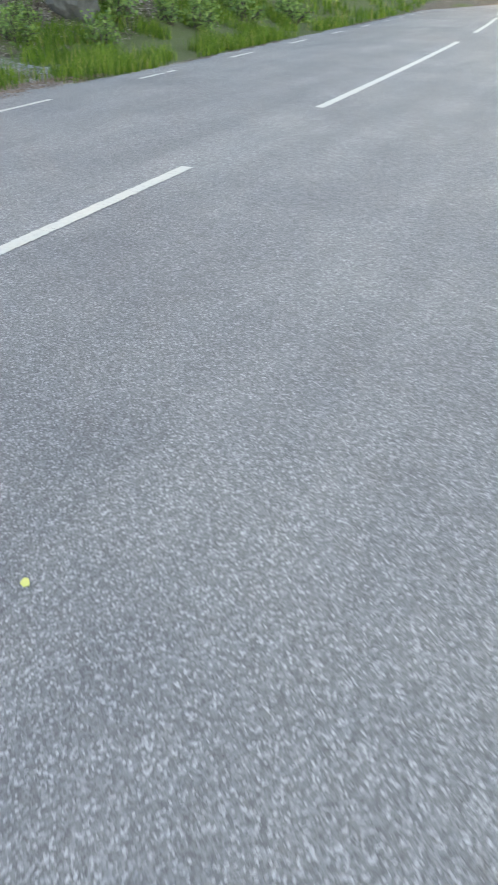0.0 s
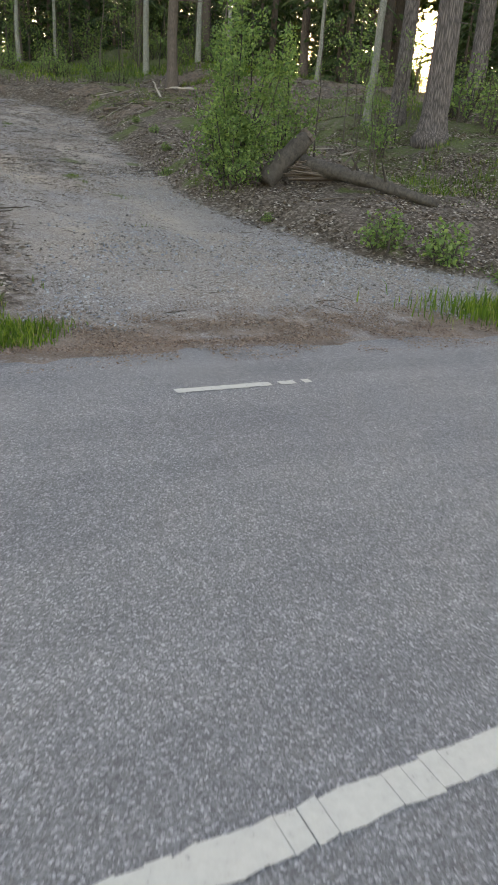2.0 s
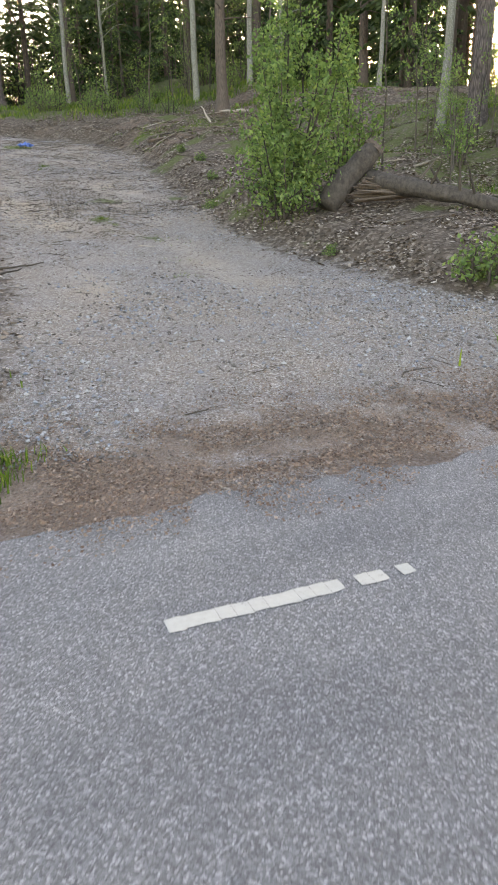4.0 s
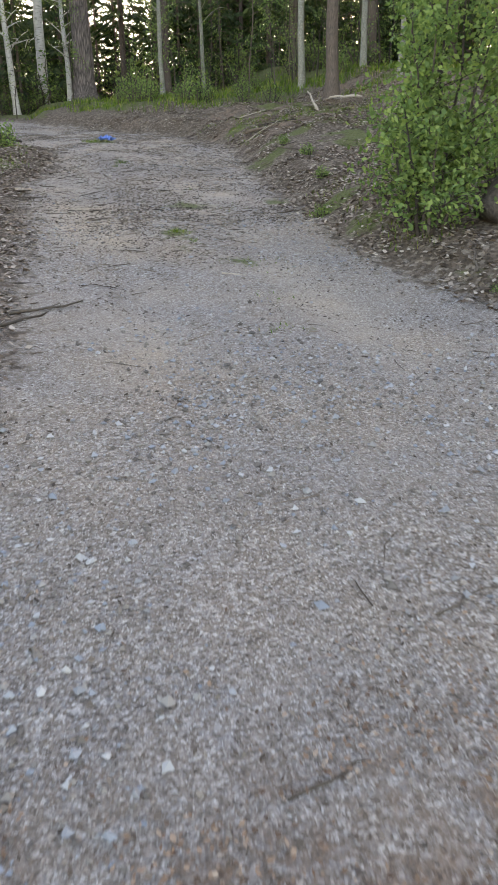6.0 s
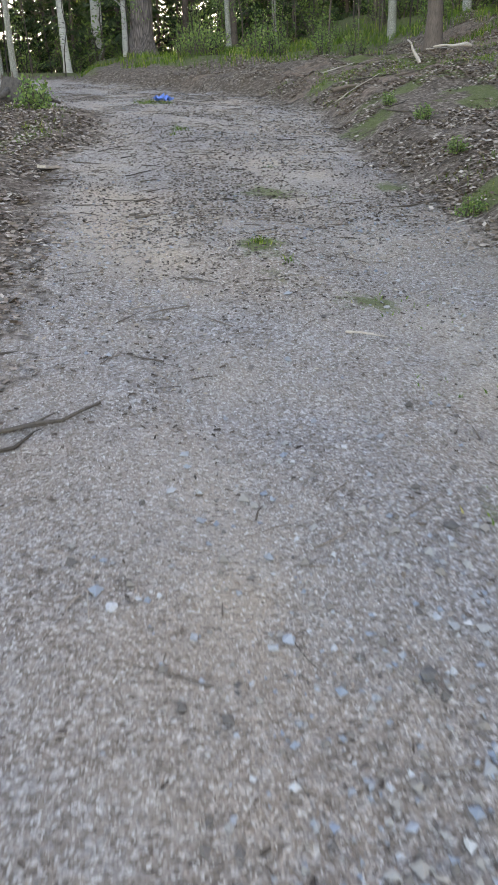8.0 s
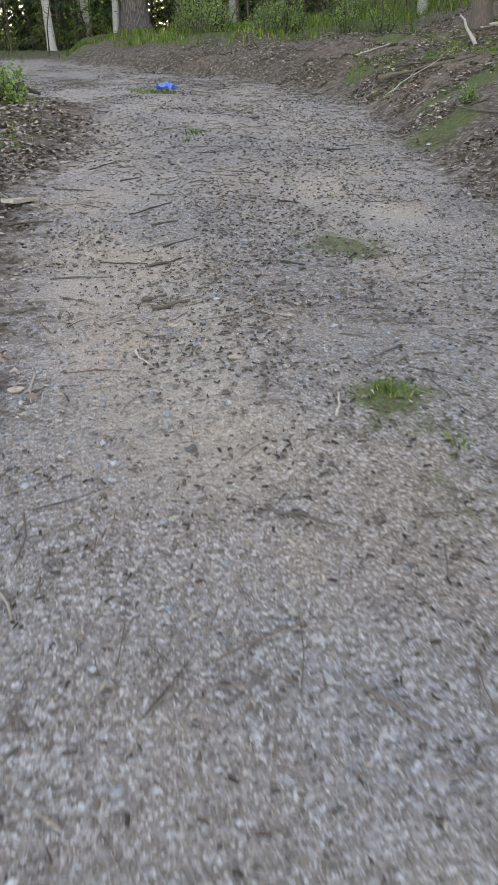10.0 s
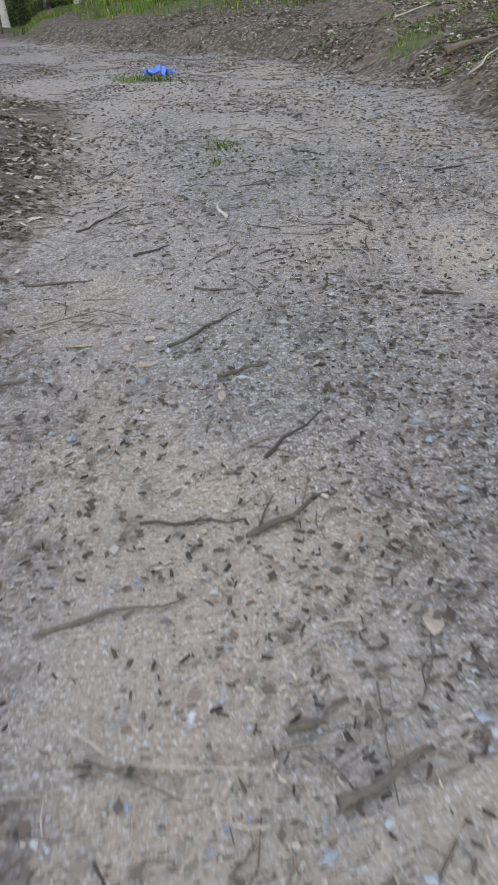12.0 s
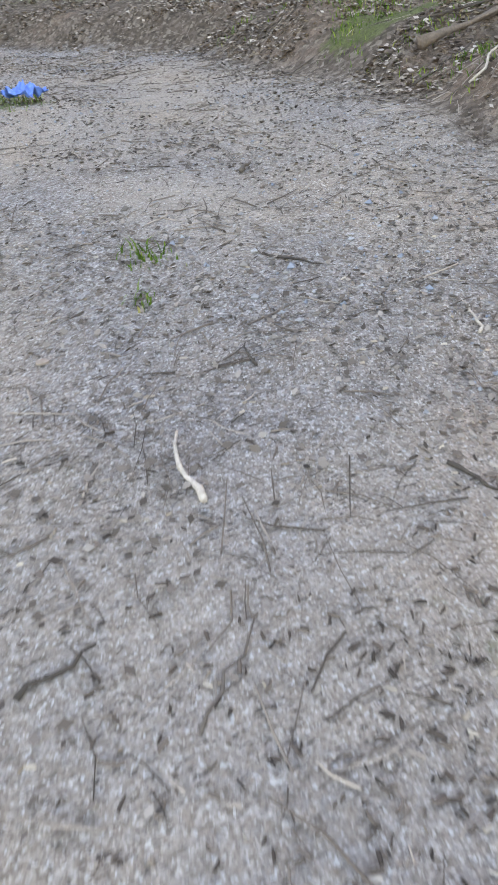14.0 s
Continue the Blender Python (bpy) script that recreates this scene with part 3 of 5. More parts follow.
def pine(r, height, radius):
    """Tall trunk, bare below, with a needle crown high up."""
    P, w = trunk_pieces(height, radius, r, 1.45, 14, 0.0, 10, 0.25)
    wood = [tube(P, w, 16, 0.05, True, r)]
    C = []
    for i in range(26):
        z = height * (0.55 + 0.45 * r.random())
        a = r.random() * 6.28
        reach = (1 - 0.8 * (z / height - 0.55) / 0.45) * 3.0 * (0.5 + 0.6 * r.random())
        base = np.array([P[-1, 0] * z / height, P[-1, 1] * z / height, z])
        tip = base + np.array([math.cos(a) * reach, math.sin(a) * reach, 0.3 * reach])
        wood.append(tube(limb(base, tip, 0.1, 4, r), [0.07, 0.05, 0.03, 0.01], 5, cap=False))
        for j in range(5):
            m = base + (0.45 + 0.55 * r.random()) * (tip - base) + r.normal(0, 0.25, 3)
            C.append(m + r.normal(0, 0.22, (34, 3)))
    for i in range(5):
        z, a = 2.2 + 5 * r.random(), r.random() * 6.28
        o = np.array([math.cos(a), math.sin(a), 0.1])
        wood.append(tube([(0, 0, z), o * 0.4 + (0, 0, z), o * (0.7 + 0.6 * r.random()) + (0, 0, z - 0.1)], [0.03, 0.02, 0.004], 4, cap=False))
    c = np.concatenate(C)
    k = len(c)
    return joined(wood), cards(c, r.normal(0, 1, (k, 3)) + (0, 0, 0.5), r.normal(0, 1, (k, 3)), 0.16 + 0.1 * r.random(k), 0.03)


def tree_thing(name, shape, bark, leaf_mat, label, category, group=""):
    ob = thing(name, Matrix.Identity(4), label, category, group)
    (tv, tf), (lv, lf) = shape
    mesh_object("trunk", tv, tf, bark, ob, True)
    mesh_object("crown", lv, lf, leaf_mat, ob)
    return ob


def plant_row(proto, spots, r):
    """The first spot takes the prototype, the others copies of it."""
    for i, (x, y, s) in enumerate(spots):
        m = Matrix.Translation(at(x, y)) @ Euler((0, 0, r.random() * 6.28)).to_matrix().to_4x4()
        ob = proto if i == 0 else copy_thing(proto, m)
        ob.matrix_basis = m @ Matrix.Diagonal((s, s, s, 1))


def build_forest():
    r = np.random.default_rng(31)
    protos = [
        tree_thing("spruce_tree", spruce(r, 15.0, 0.15, 1.2), SPRUCE_BARK, NEEDLES, "dark green spruce standing close in the wood", "spruce", "spruces of the wood"),
        tree_thing("spruce_tree", spruce(r, 18.0, 0.19, 2.2), SPRUCE_BARK, NEEDLES, "tall dark spruce with bare lower trunk", "spruce", "spruces of the wood"),
        tree_thing("spruce_tree", spruce(r, 9.0, 0.09, 0.4), SPRUCE_BARK, NEEDLES, "young dense green spruce branched to the ground", "spruce", "spruces of the wood"),
        tree_thing("spruce_tree", spruce(r, 16.0, 0.16, 3.4), SPRUCE_BARK, NEEDLES, "slender spruce with dead twigs low on its trunk", "spruce", "spruces of the wood"),
    ]
    spots = [[], [], [], []]
    taken = []
    tries = 0
    while len(taken) < 240 and tries < 12000:
        tries += 1
        a = radians(-62 + 150 * r.random())
        d = 24 + 52 * r.random() ** 0.9
        x, y = -2 + d * math.sin(a), 4 + d * math.cos(a)
        if y < 9 or (x < 12 and y < 29) or (-7 < x < 8 and y < 41) or x < -34:
            continue
        # the lane along which the low sun shows between two trunks
        u = (x + 2.9) * math.cos(SUN_AZ) - (y + 0.2) * math.sin(SUN_AZ)
        if abs(u) < 2.3 and d > 14:
            continue
        if any((x - p) ** 2 + (y - q) ** 2 < 2.2 for p, q in taken):
            continue
        taken.append((x, y))
        spots[int(r.choice(4, p=[0.34, 0.22, 0.26, 0.18]))].append((x, y, 0.8 + 0.4 * r.random()))
    # a thicket of young spruces closes the view between the trunks
    for i in range(66):
        x, y = -16 + 40 * r.random(), 40 + 12 * r.random()
        if abs((x + 2.9) * math.cos(SUN_AZ) - (y + 0.2) * math.sin(SUN_AZ)) > 2.0:
            spots[2].append((x, y, 0.45 + 0.5 * r.random()))
    for i in range(26):
        x, y = 13 + 14 * r.random(), 20 + 14 * r.random()
        if abs((x + 2.9) * math.cos(SUN_AZ) - (y + 0.2) * math.sin(SUN_AZ)) > 1.7:
            spots[2].append((x, y, 0.4 + 0.5 * r.random()))
    # tall spruces added to close the canopy above the gap, blocking sun from the road
    for i in range(10):
        d, u = 46 + 1.8 * i, (-2.3, 2.4)[i % 2] + 0.2 * (i % 3)
        spots[3].append((-3.1 + d * math.sin(SUN_AZ) + u * math.cos(SUN_AZ), -1.0 + d * math.cos(SUN_AZ) - u * math.sin(SUN_AZ), 2.0 + 0.08 * (i % 3)))
    for p, s in zip(protos, spots):
        plant_row(p, s, r)


def stick(name, p, yaw, length, radius, mat, label, category="stick", group="sticks on the track", bend=0.10, fork=0, pitch=0.0, lift=None, seed=1):
    """A bent, tapering dead stick lying on the ground, with short side twigs."""
    r = np.random.default_rng(seed)
    n = 7
    t = np.linspace(-0.5, 0.5, n)
    P = np.stack([t * length, bend * length * np.cumsum(r.normal(0, 1, n)) * 0.5, np.abs(r.normal(0, 0.3, n)) * radius], 1)
    w = radius * np.linspace(0.95, 0.4, n) * (1 + 0.14 * r.normal(0, 1, n))
    pieces = [tube(P, np.abs(w), 6)]
    for j in range(fork):
        s = P[2 + j % 4]
        f = (0.10 + 0.16 * r.random()) * length
        e = s + np.array([f, (0.7 if j % 2 else -0.7) * f * (0.4 + r.random() * 0.7), radius * 0.8])
        pieces.append(tube([s, (s + e) / 2 + (0, 0.06 * f, 0), e], [radius * 0.5, radius * 0.35, radius * 0.15], 5))
    V, F = joined(pieces)
    ob = mesh_object(name, V, F, mat, smooth=True)
    x, y = p
    dx, dy = math.cos(radians(yaw)) * length * 0.4, math.sin(radians(yaw)) * length * 0.4
    slope = math.degrees(math.atan2(float(land(x + dx, y + dy) - land(x - dx, y - dy)), 0.8 * length))
    ob.matrix_basis = pose(*at(x, y, radius * 0.75 if lift is None else lift)) @ pose(0, 0, 0, 0, 0, yaw) @ pose(0, 0, 0, 0, -slope - pitch, 0)
    return tagged(ob, label, category, group)


def wood_chip(p, yaw, length, width, thick, mat, label, tilt=0.0, category="wood chip", group="wood chips", seed=1):
    """A split flake of wood: an uneven wedge with a bevelled rim."""
    r = np.random.default_rng(seed)
    bm = bmesh.new()
    bmesh.ops.create_grid(bm, x_segments=5, y_segments=2, size=0.5)
    for v in bm.verts:
        v.co.x = v.co.x * length * (1 + 0.1 * r.normal())
        v.co.y = v.co.y * width * (0.75 + 0.25 * r.random()) * (1.0 if thick > 0.02 else 1.15 - 3.4 * (v.co.x / length) ** 2)
        v.co.z = thick * 0.5 + 0.15 * thick * r.normal()
    ext = bmesh.ops.extrude_face_region(bm, geom=bm.faces[:])
    for v in [g for g in ext["geom"] if isinstance(g, bmesh.types.BMVert)]:
        v.co.z -= thick
    bmesh.ops.recalc_face_normals(bm, faces=bm.faces[:])
    me = bpy.data.meshes.new("wood_chip")
    bm.to_mesh(me)
    bm.free()
    me.materials.append(mat)
    ob = new("wood_chip", me)
    ob.matrix_basis = pose(*at(p[0], p[1], thick * 0.5 + 0.5 * length * abs(math.sin(radians(tilt))))) @ pose(0, 0, 0, tilt * 0.3, tilt, yaw)
    return tagged(ob, label, category, group)


def boulder(name, p, size, mat, label, category, seed, sink=0.3):
    r = np.random.default_rng(seed)
    bm = bmesh.new()
    bmesh.ops.create_icosphere(bm, subdivisions=3, radius=1.0)
    off = Vector(r.random(3) * 40)
    for v in bm.verts:
        q = v.co.copy()
        k = 1 + 0.32 * noise.noise(q * 1.3 + off) + 0.12 * noise.noise(q * 3.7 + off)
        v.co = Vector((q.x * size[0], q.y * size[1], q.z * size[2])) * k
    me = bpy.data.meshes.new(name)
    bm.to_mesh(me)
    bm.free()
    me.materials.append(mat)
    ob = new(name, me)
    ob.matrix_basis = pose(*at(p[0], p[1], size[2] * (1 - 2 * sink)), 0, 0, r.random() * 360)
    return tagged(ob, label, category)


def build_shrub(p, height, spread, leaves, stems, seed, label, name="shrub", group=""):
    """Several stems from one root, each with twigs and leaves thinning upwards."""
    r = np.random.default_rng(seed)
    ob = thing(name, pose(*at(*p)), label, "shrub", group)
    wood, C = [], []
    for i in range(stems):
        a = 6.28 * i / stems + r.random()
        h = height * (0.28 + 0.68 * r.random()) if i else height
        out = spread * (0.25 + 0.75 * r.random()) * (1.15 - 0.75 * h / height)
        top = np.array([math.cos(a) * out, math.sin(a) * out, h])
        root = np.array([math.cos(a), math.sin(a), 0]) * 0.12
        q = limb(root + (0, 0, -0.1), top, 0.04, 8, r)
        stem = tube(q, np.linspace(0.022, 0.004, 8), 5, cap=False)
        mesh_object("stem", *stem, DARK_TWIG, ob, True)
        n = int(leaves / stems * h / height * 1.25)
        twigs = 16
        for j in range(twigs):
            f = 0.12 + 0.88 * (j + r.random()) / twigs
            s = np.array([np.interp(f, np.linspace(0, 1, 8), q[:, c]) for c in range(3)])
            e = s + np.array([r.normal(), r.normal(), 0.35 + 0.4 * r.random()]) * spread * 0.24 * (1.25 - f)
            wood.append(tube([s, (s + e) / 2 + (0, 0, 0.02), e], [0.006, 0.004, 0.0015], 3, cap=False))
            k = max(3, n // twigs)
            C.append(s + (0.15 + 0.9 * r.random(k))[:, None] * (e - s) + r.normal(0, 0.06, (k, 3)))
    tagged(mesh_object("branching", *joined(wood), DARK_TWIG, ob), kind="stuff")
    c = np.concatenate(C)
    c[:, 2] = np.abs(c[:, 2])
    size = 0.042 + 0.04 * r.random(len(c))
    V, F = cards(c, r.normal(0, 1, (len(c), 3)) + (0, 0, -0.3), r.normal(0, 1, (len(c), 3)), size, size * 0.6)
    tagged(mesh_object("foliage", V, F, LEAVES, ob), kind="stuff")
    return ob


def build_fallen_tree():
    """A snapped trunk: a leaning stub on the mound and the long log beside it, torn open where it broke."""
    r = np.random.default_rng(5)
    ob = thing("fallen_tree", pose(*at(3.3, 10.2)), "snapped grey fallen tree trunk with torn splintered break", "fallen tree")
    o = np.array(at(3.3, 10.2))
    stub = np.array([(2.85, 10.15, 1.05), (3.1, 10.15, 1.35), (3.38, 10.12, 1.63), (3.58, 10.1, 1.84)]) - o
    fine = np.stack([np.interp(np.linspace(0, 3, 12), range(4), stub[:, c]) for c in range(3)], 1)
    mesh_object("stub", *tube(fine, np.linspace(0.185, 0.145, 12) * (1 + 0.05 * r.normal(0, 1, 12)), 18, 0.09, True, r), LOG_BARK, ob, True)
    cutface = tube([stub[3] - (0.02, 0, 0.02), stub[3] + (0.035, 0, 0.035)], [0.155, 0.13], 12, 0.12, True, r)
    mesh_object("broken_end", *cutface, RAW_WOOD, ob, False, "torn brown end grain")
    for i in range(9):
        a = 6.28 * i / 9
        s = stub[3] + np.array([0.09 * math.cos(a), 0.11 * math.sin(a), -0.09 * math.cos(a)])
        e = s + np.array([0.06, 0, 0.07]) * (0.6 + r.random())
        mesh_object("splinter", *tube([s, e], [0.035, 0.008], 5), RAW_WOOD, ob)
    pts = []
    for t in np.linspace(0, 1, 12):
        x, y = 3.5 + 1.5 * t, 10.05 - 1.95 * t
        pts.append((x, y, float(np.interp(t, [0, 0.5, 1], [1.42, float(land(4.25, 9.08)) + 0.2, float(land(5.0, 8.1)) + 0.05]))))
    pts = np.array(pts) - o
    mesh_object("log", *tube(pts, np.linspace(0.14, 0.075, 12), 16, 0.13, True, r), LOG_BARK, ob, True)
    for i in range(22):
        s = np.array([3.12 + 0.05 * r.normal() + 0.012 * i, 9.95 + 0.05 * r.normal(), 1.12 + 0.016 * i]) - o
        e = s + np.array([0.75 + 0.35 * r.random(), -0.3 + 0.05 * r.normal(), 0.10 - 0.012 * i + 0.03 * r.normal()])
        mesh_object("splinter", *tube([s, (s + e) / 2 + r.normal(0, 0.02, 3), e], [0.012, 0.022, 0.005], 4), RAW_WOOD, ob)
    for i in range(5):
        k = 3 + i
        a = r.random() * 6.28
        e = pts[k] + np.array([0.3 * math.cos(a), 0.3 * math.sin(a), 0.35 + 0.3 * r.random()])
        mesh_object("branch_stub", *tube([pts[k], (pts[k] + e) / 2, e], [0.03, 0.02, 0.008], 5), DARK_TWIG, ob)
    return ob


def build_stump(p, radius, height, seed):
    r = np.random.default_rng(seed)
    ob = thing("tree_stump", pose(*at(*p)), "old grey tree stump with torn roots by the track", "stump")
    mesh_object("body", *tube([(0, 0, -0.1), (0, 0, 0.05), (0, 0, 0.16), (0.02, 0, height)], [radius * 1.7, radius * 1.3, radius, radius * 0.9], 14, 0.12, True, r), LOG_BARK, ob, True)
    for i in range(6):
        a = 6.28 * i / 6 + 0.4 * r.random()
        d = np.array([math.cos(a), math.sin(a), 0])
        mesh_object("root", *tube([d * radius * 0.7 + (0, 0, 0.14), d * radius * 1.7 + (0, 0, 0.03), d * radius * 2.8 + (0, 0, -0.06)], [0.07, 0.05, 0.02], 6, 0.1, True, r), LOG_BARK, ob, True)
    for i in range(5):
        a = 6.28 * r.random()
        d = np.array([math.cos(a), math.sin(a), 0]) * radius * 0.8
        mesh_object("splinter", *tube([d + (0, 0, height * 0.7), d * 1.1 + (0, 0, height * (1.1 + 0.4 * r.random()))], [0.03, 0.008], 4), RAW_WOOD, ob)


def build_litter():
    """A crumpled blue plastic sheet lying in the grass of the track."""
    r = np.random.default_rng(8)
    n = 16
    g = np.linspace(-0.5, 0.5, n)
    X, Y = np.meshgrid(g, g)
    rim = 0.9 + 0.25 * value_noise(np.arctan2(Y, X) * 3, 0 * X, 0.8, 41)
    Z = 0.035 + 0.17 * value_noise(X, Y, 0.14, 42) * (1.1 - np.hypot(X, Y)) + 0.03 * value_noise(X, Y, 0.05, 43)
    V = np.stack([X * 0.34 * rim, Y * 0.26 * rim, Z], -1).reshape(-1, 3)
    idx = np.arange(n * n).reshape(n, n)
    F = np.stack([idx[:-1, :-1], idx[:-1, 1:], idx[1:, 1:], idx[1:, :-1]], -1).reshape(-1, 4)
    ob = mesh_object("plastic_litter", V, F, BLUE_PLASTIC)
    ob.matrix_basis = pose(*at(-0.02, 21.8, -0.01), 5, 0, 20)
    solid = ob.modifiers.new("thickness", "SOLIDIFY")
    solid.thickness = 0.003
    tagged(ob, "crumpled bright blue plastic scrap lying on the track", "litter")


def build_culvert():
    """A black drain pipe end in the verge with pale stones round it."""
    ob = thing("culvert_pipe", pose(*at(-3.75, 4.75, 0.12), 0, 0, 62), "black plastic drain pipe end half sunk in the verge", "drain pipe")
    V, F = [], []
    n = 20
    for x, rad in ((0.5, 0.2), (-0.9, 0.2), (-0.9, 0.175), (0.5, 0.175)):
        for j in range(n):
            q = 2 * math.pi * j / n
            V.append((x, rad * math.cos(q), rad * math.sin(q)))
    for a in range(4):
        for j in range(n):
            F.append((a * n + j, a * n + (j + 1) % n, ((a + 1) % 4) * n + (j + 1) % n, ((a + 1) % 4) * n + j))
    mesh_object("pipe", V, F, BLACK_PLASTIC, ob, True)
    for i in range(9):
        x = 0.45 - 0.13 * i
        ring = tube([(x - 0.02, 0, 0), (x + 0.02, 0, 0)], [0.212, 0.212], 20, cap=False)
        mesh_object("rib", *ring, BLACK_PLASTIC, ob)


def blades(x, y, height, r, width=0.007, lean=0.45):
    """Grass blades: narrow bent triangles pairs standing on the land."""
    k = len(x)
    z = surface(x, y)
    a = r.random(k) * 6.28
    h = height * (0.45 + 0.8 * r.random(k))
    side = np.stack([np.cos(a), np.sin(a), 0 * a], 1)
    b = r.random(k) * 6.28
    tip = np.stack([np.cos(b), np.sin(b), 0 * b], 1) * (lean * h * r.random(k))[:, None]
    base = np.stack([x, y, z - 0.01], 1)
    up = np.array([0, 0, 1.0])
    w = (width * (0.6 + 0.8 * r.random(k)))[:, None]
    mid = base + tip * 0.35 + up * (h * 0.6)[:, None]
    end = base + tip * 1.2 + up * h[:, None]
    V = np.stack([base - side * w, base + side * w, mid + side * w * 0.7, end, mid - side * w * 0.7], 1).reshape(-1, 3)
    i = np.arange(k)[:, None] * 5
    F = [tuple(q) for q in (i + [0, 1, 2, 4])] + [tuple(q) for q in (i + [4, 2, 3])]
    return V, F


def clumped(r, count, x0, x1, y0, y1, keep, size=0.5, seed=51):
    """Random spots in a stretch of the plan, thinned by keep(x, y) and gathered in clumps."""
    x, y = x0 + (x1 - x0) * r.random(count), y0 + (y1 - y0) * r.random(count)
    p = keep(x, y) * soft((value_noise(x, y, size, seed) - 0.30) / 0.35)
    ok = r.random(count) < p
    return x[ok], y[ok]


def build_grass():
    r = np.random.default_rng(61)

    def stuff(name, parts, label):
        V, F = joined([(list(v), f) for v, f in parts])
        tagged(mesh_object(name, V, F, GRASS), label, "grass", kind="stuff")

    yr = lambda x, y: y - road_bend(x) + narrowing(x)
    verge = clumped(r, 90000, 2.6, 18, 2.6, 8.0, lambda x, y: soft((yr(x, y) - 3.5) / 0.2) * soft((x - 3.0 - 0.9 * np.clip(yr(x, y) - 4, 0, 3)) / 1.2) * soft((8.0 - yr(x, y)) / 3) * soft((19 - x) / 5), 0.6, 52)
    far = clumped(r, 30000, 16, 60, 2.6, 13, lambda x, y: soft((yr(x, y) - 3.55) / 0.1) * soft((8 - yr(x, y)) / 3), 0.9, 53)
    stuff("verge_grass", [blades(*verge, 0.24, r), blades(*far, 0.35, r, 0.02)], "lush green roadside grass")
    cx, cy = 2.75 + 0.45 * r.normal(0, 1, 900), 4.3 + 0.28 * r.normal(0, 1, 900)
    stuff("verge_grass", [blades(cx, np.maximum(cy, 3.75), 0.2, r)], "tall grass clump at the corner of the track's mouth")
    left = clumped(r, 34000, -5.5, -1.6, 3.7, 6.2, lambda x, y: soft((y - 3.75) / 0.2) * soft((left_edge(y) + 0.25 + 0.6 * soft((5.4 - y) / 1) - x) / 0.5) * soft((6.2 - y) / 1), 0.5, 54)
    stuff("verge_grass", [blades(*left, 0.10, r, 0.005, 0.8)], "short green grass beside the track mouth")
    bank = clumped(r, 60000, 1.4, 7.5, 5.6, 24, lambda x, y: 0.8 * soft((x - right_edge(y) - 0.1) / 0.4) * soft((value_noise(x, y, 1.6, 55) - 0.5) / 0.15), 0.35, 56)
    lbank = clumped(r, 24000, -6, -1.4, 8, 24, lambda x, y: 0.6 * soft((left_edge(y) - 0.3 - x) / 0.5) * soft((value_noise(x, y, 1.4, 57) - 0.6) / 0.12), 0.35, 58)
    deep = clumped(r, 26000, 4.0, 12.5, 8.8, 17, lambda x, y: 0.8 * soft((x - 4.2) / 1.0) * soft((value_noise(x, y, 1.3, 60) - 0.35) / 0.2), 0.5, 62)
    stuff("bank_grass", [blades(*deep, 0.13, r, 0.006, 0.8), blades(*bank, 0.07, r, 0.005, 0.8), blades(*lbank, 0.07, r, 0.005, 0.8)], "patchy moss and thin grass on the bank")
    crest = clumped(r, 46000, -7, 14, 22.5, 35, lambda x, y: soft((y - 26.5 + 3.2 * soft((x - 4.5) / 3) - 1.2 * np.clip(-x + 2, 0, 5)) / 0.8) * soft((35 - y) / 3), 0.8, 59)
    stuff("crest_grass", [blades(*crest, 0.2, r, 0.009, 0.7)], "bright green grass along the wood's edge")
    tufts = [blades(x + s * r.normal(0, 1, n), y + s * r.normal(0, 1, n), h, r, 0.005, 0.9) for x, y, s, n, h in
             ((-0.12, 11.65, 0.05, 60, 0.05), (0.02, 11.3, 0.04, 24, 0.04), (-0.1, 17.9, 0.06, 60, 0.06), (-0.25, 17.5, 0.04, 30, 0.05), (-0.25, 21.9, 0.2, 160, 0.08),
              (0.35, 9.4, 0.12, 22, 0.035), (0.15, 8.4, 0.1, 22, 0.035), (0.7, 15.2, 0.05, 16, 0.035), (1.0, 13.6, 0.2, 40, 0.03), (0.5, 10.4, 0.2, 26, 0.035))]
    stuff("track_tufts", tufts, "small green grass tufts growing on the gravel track")


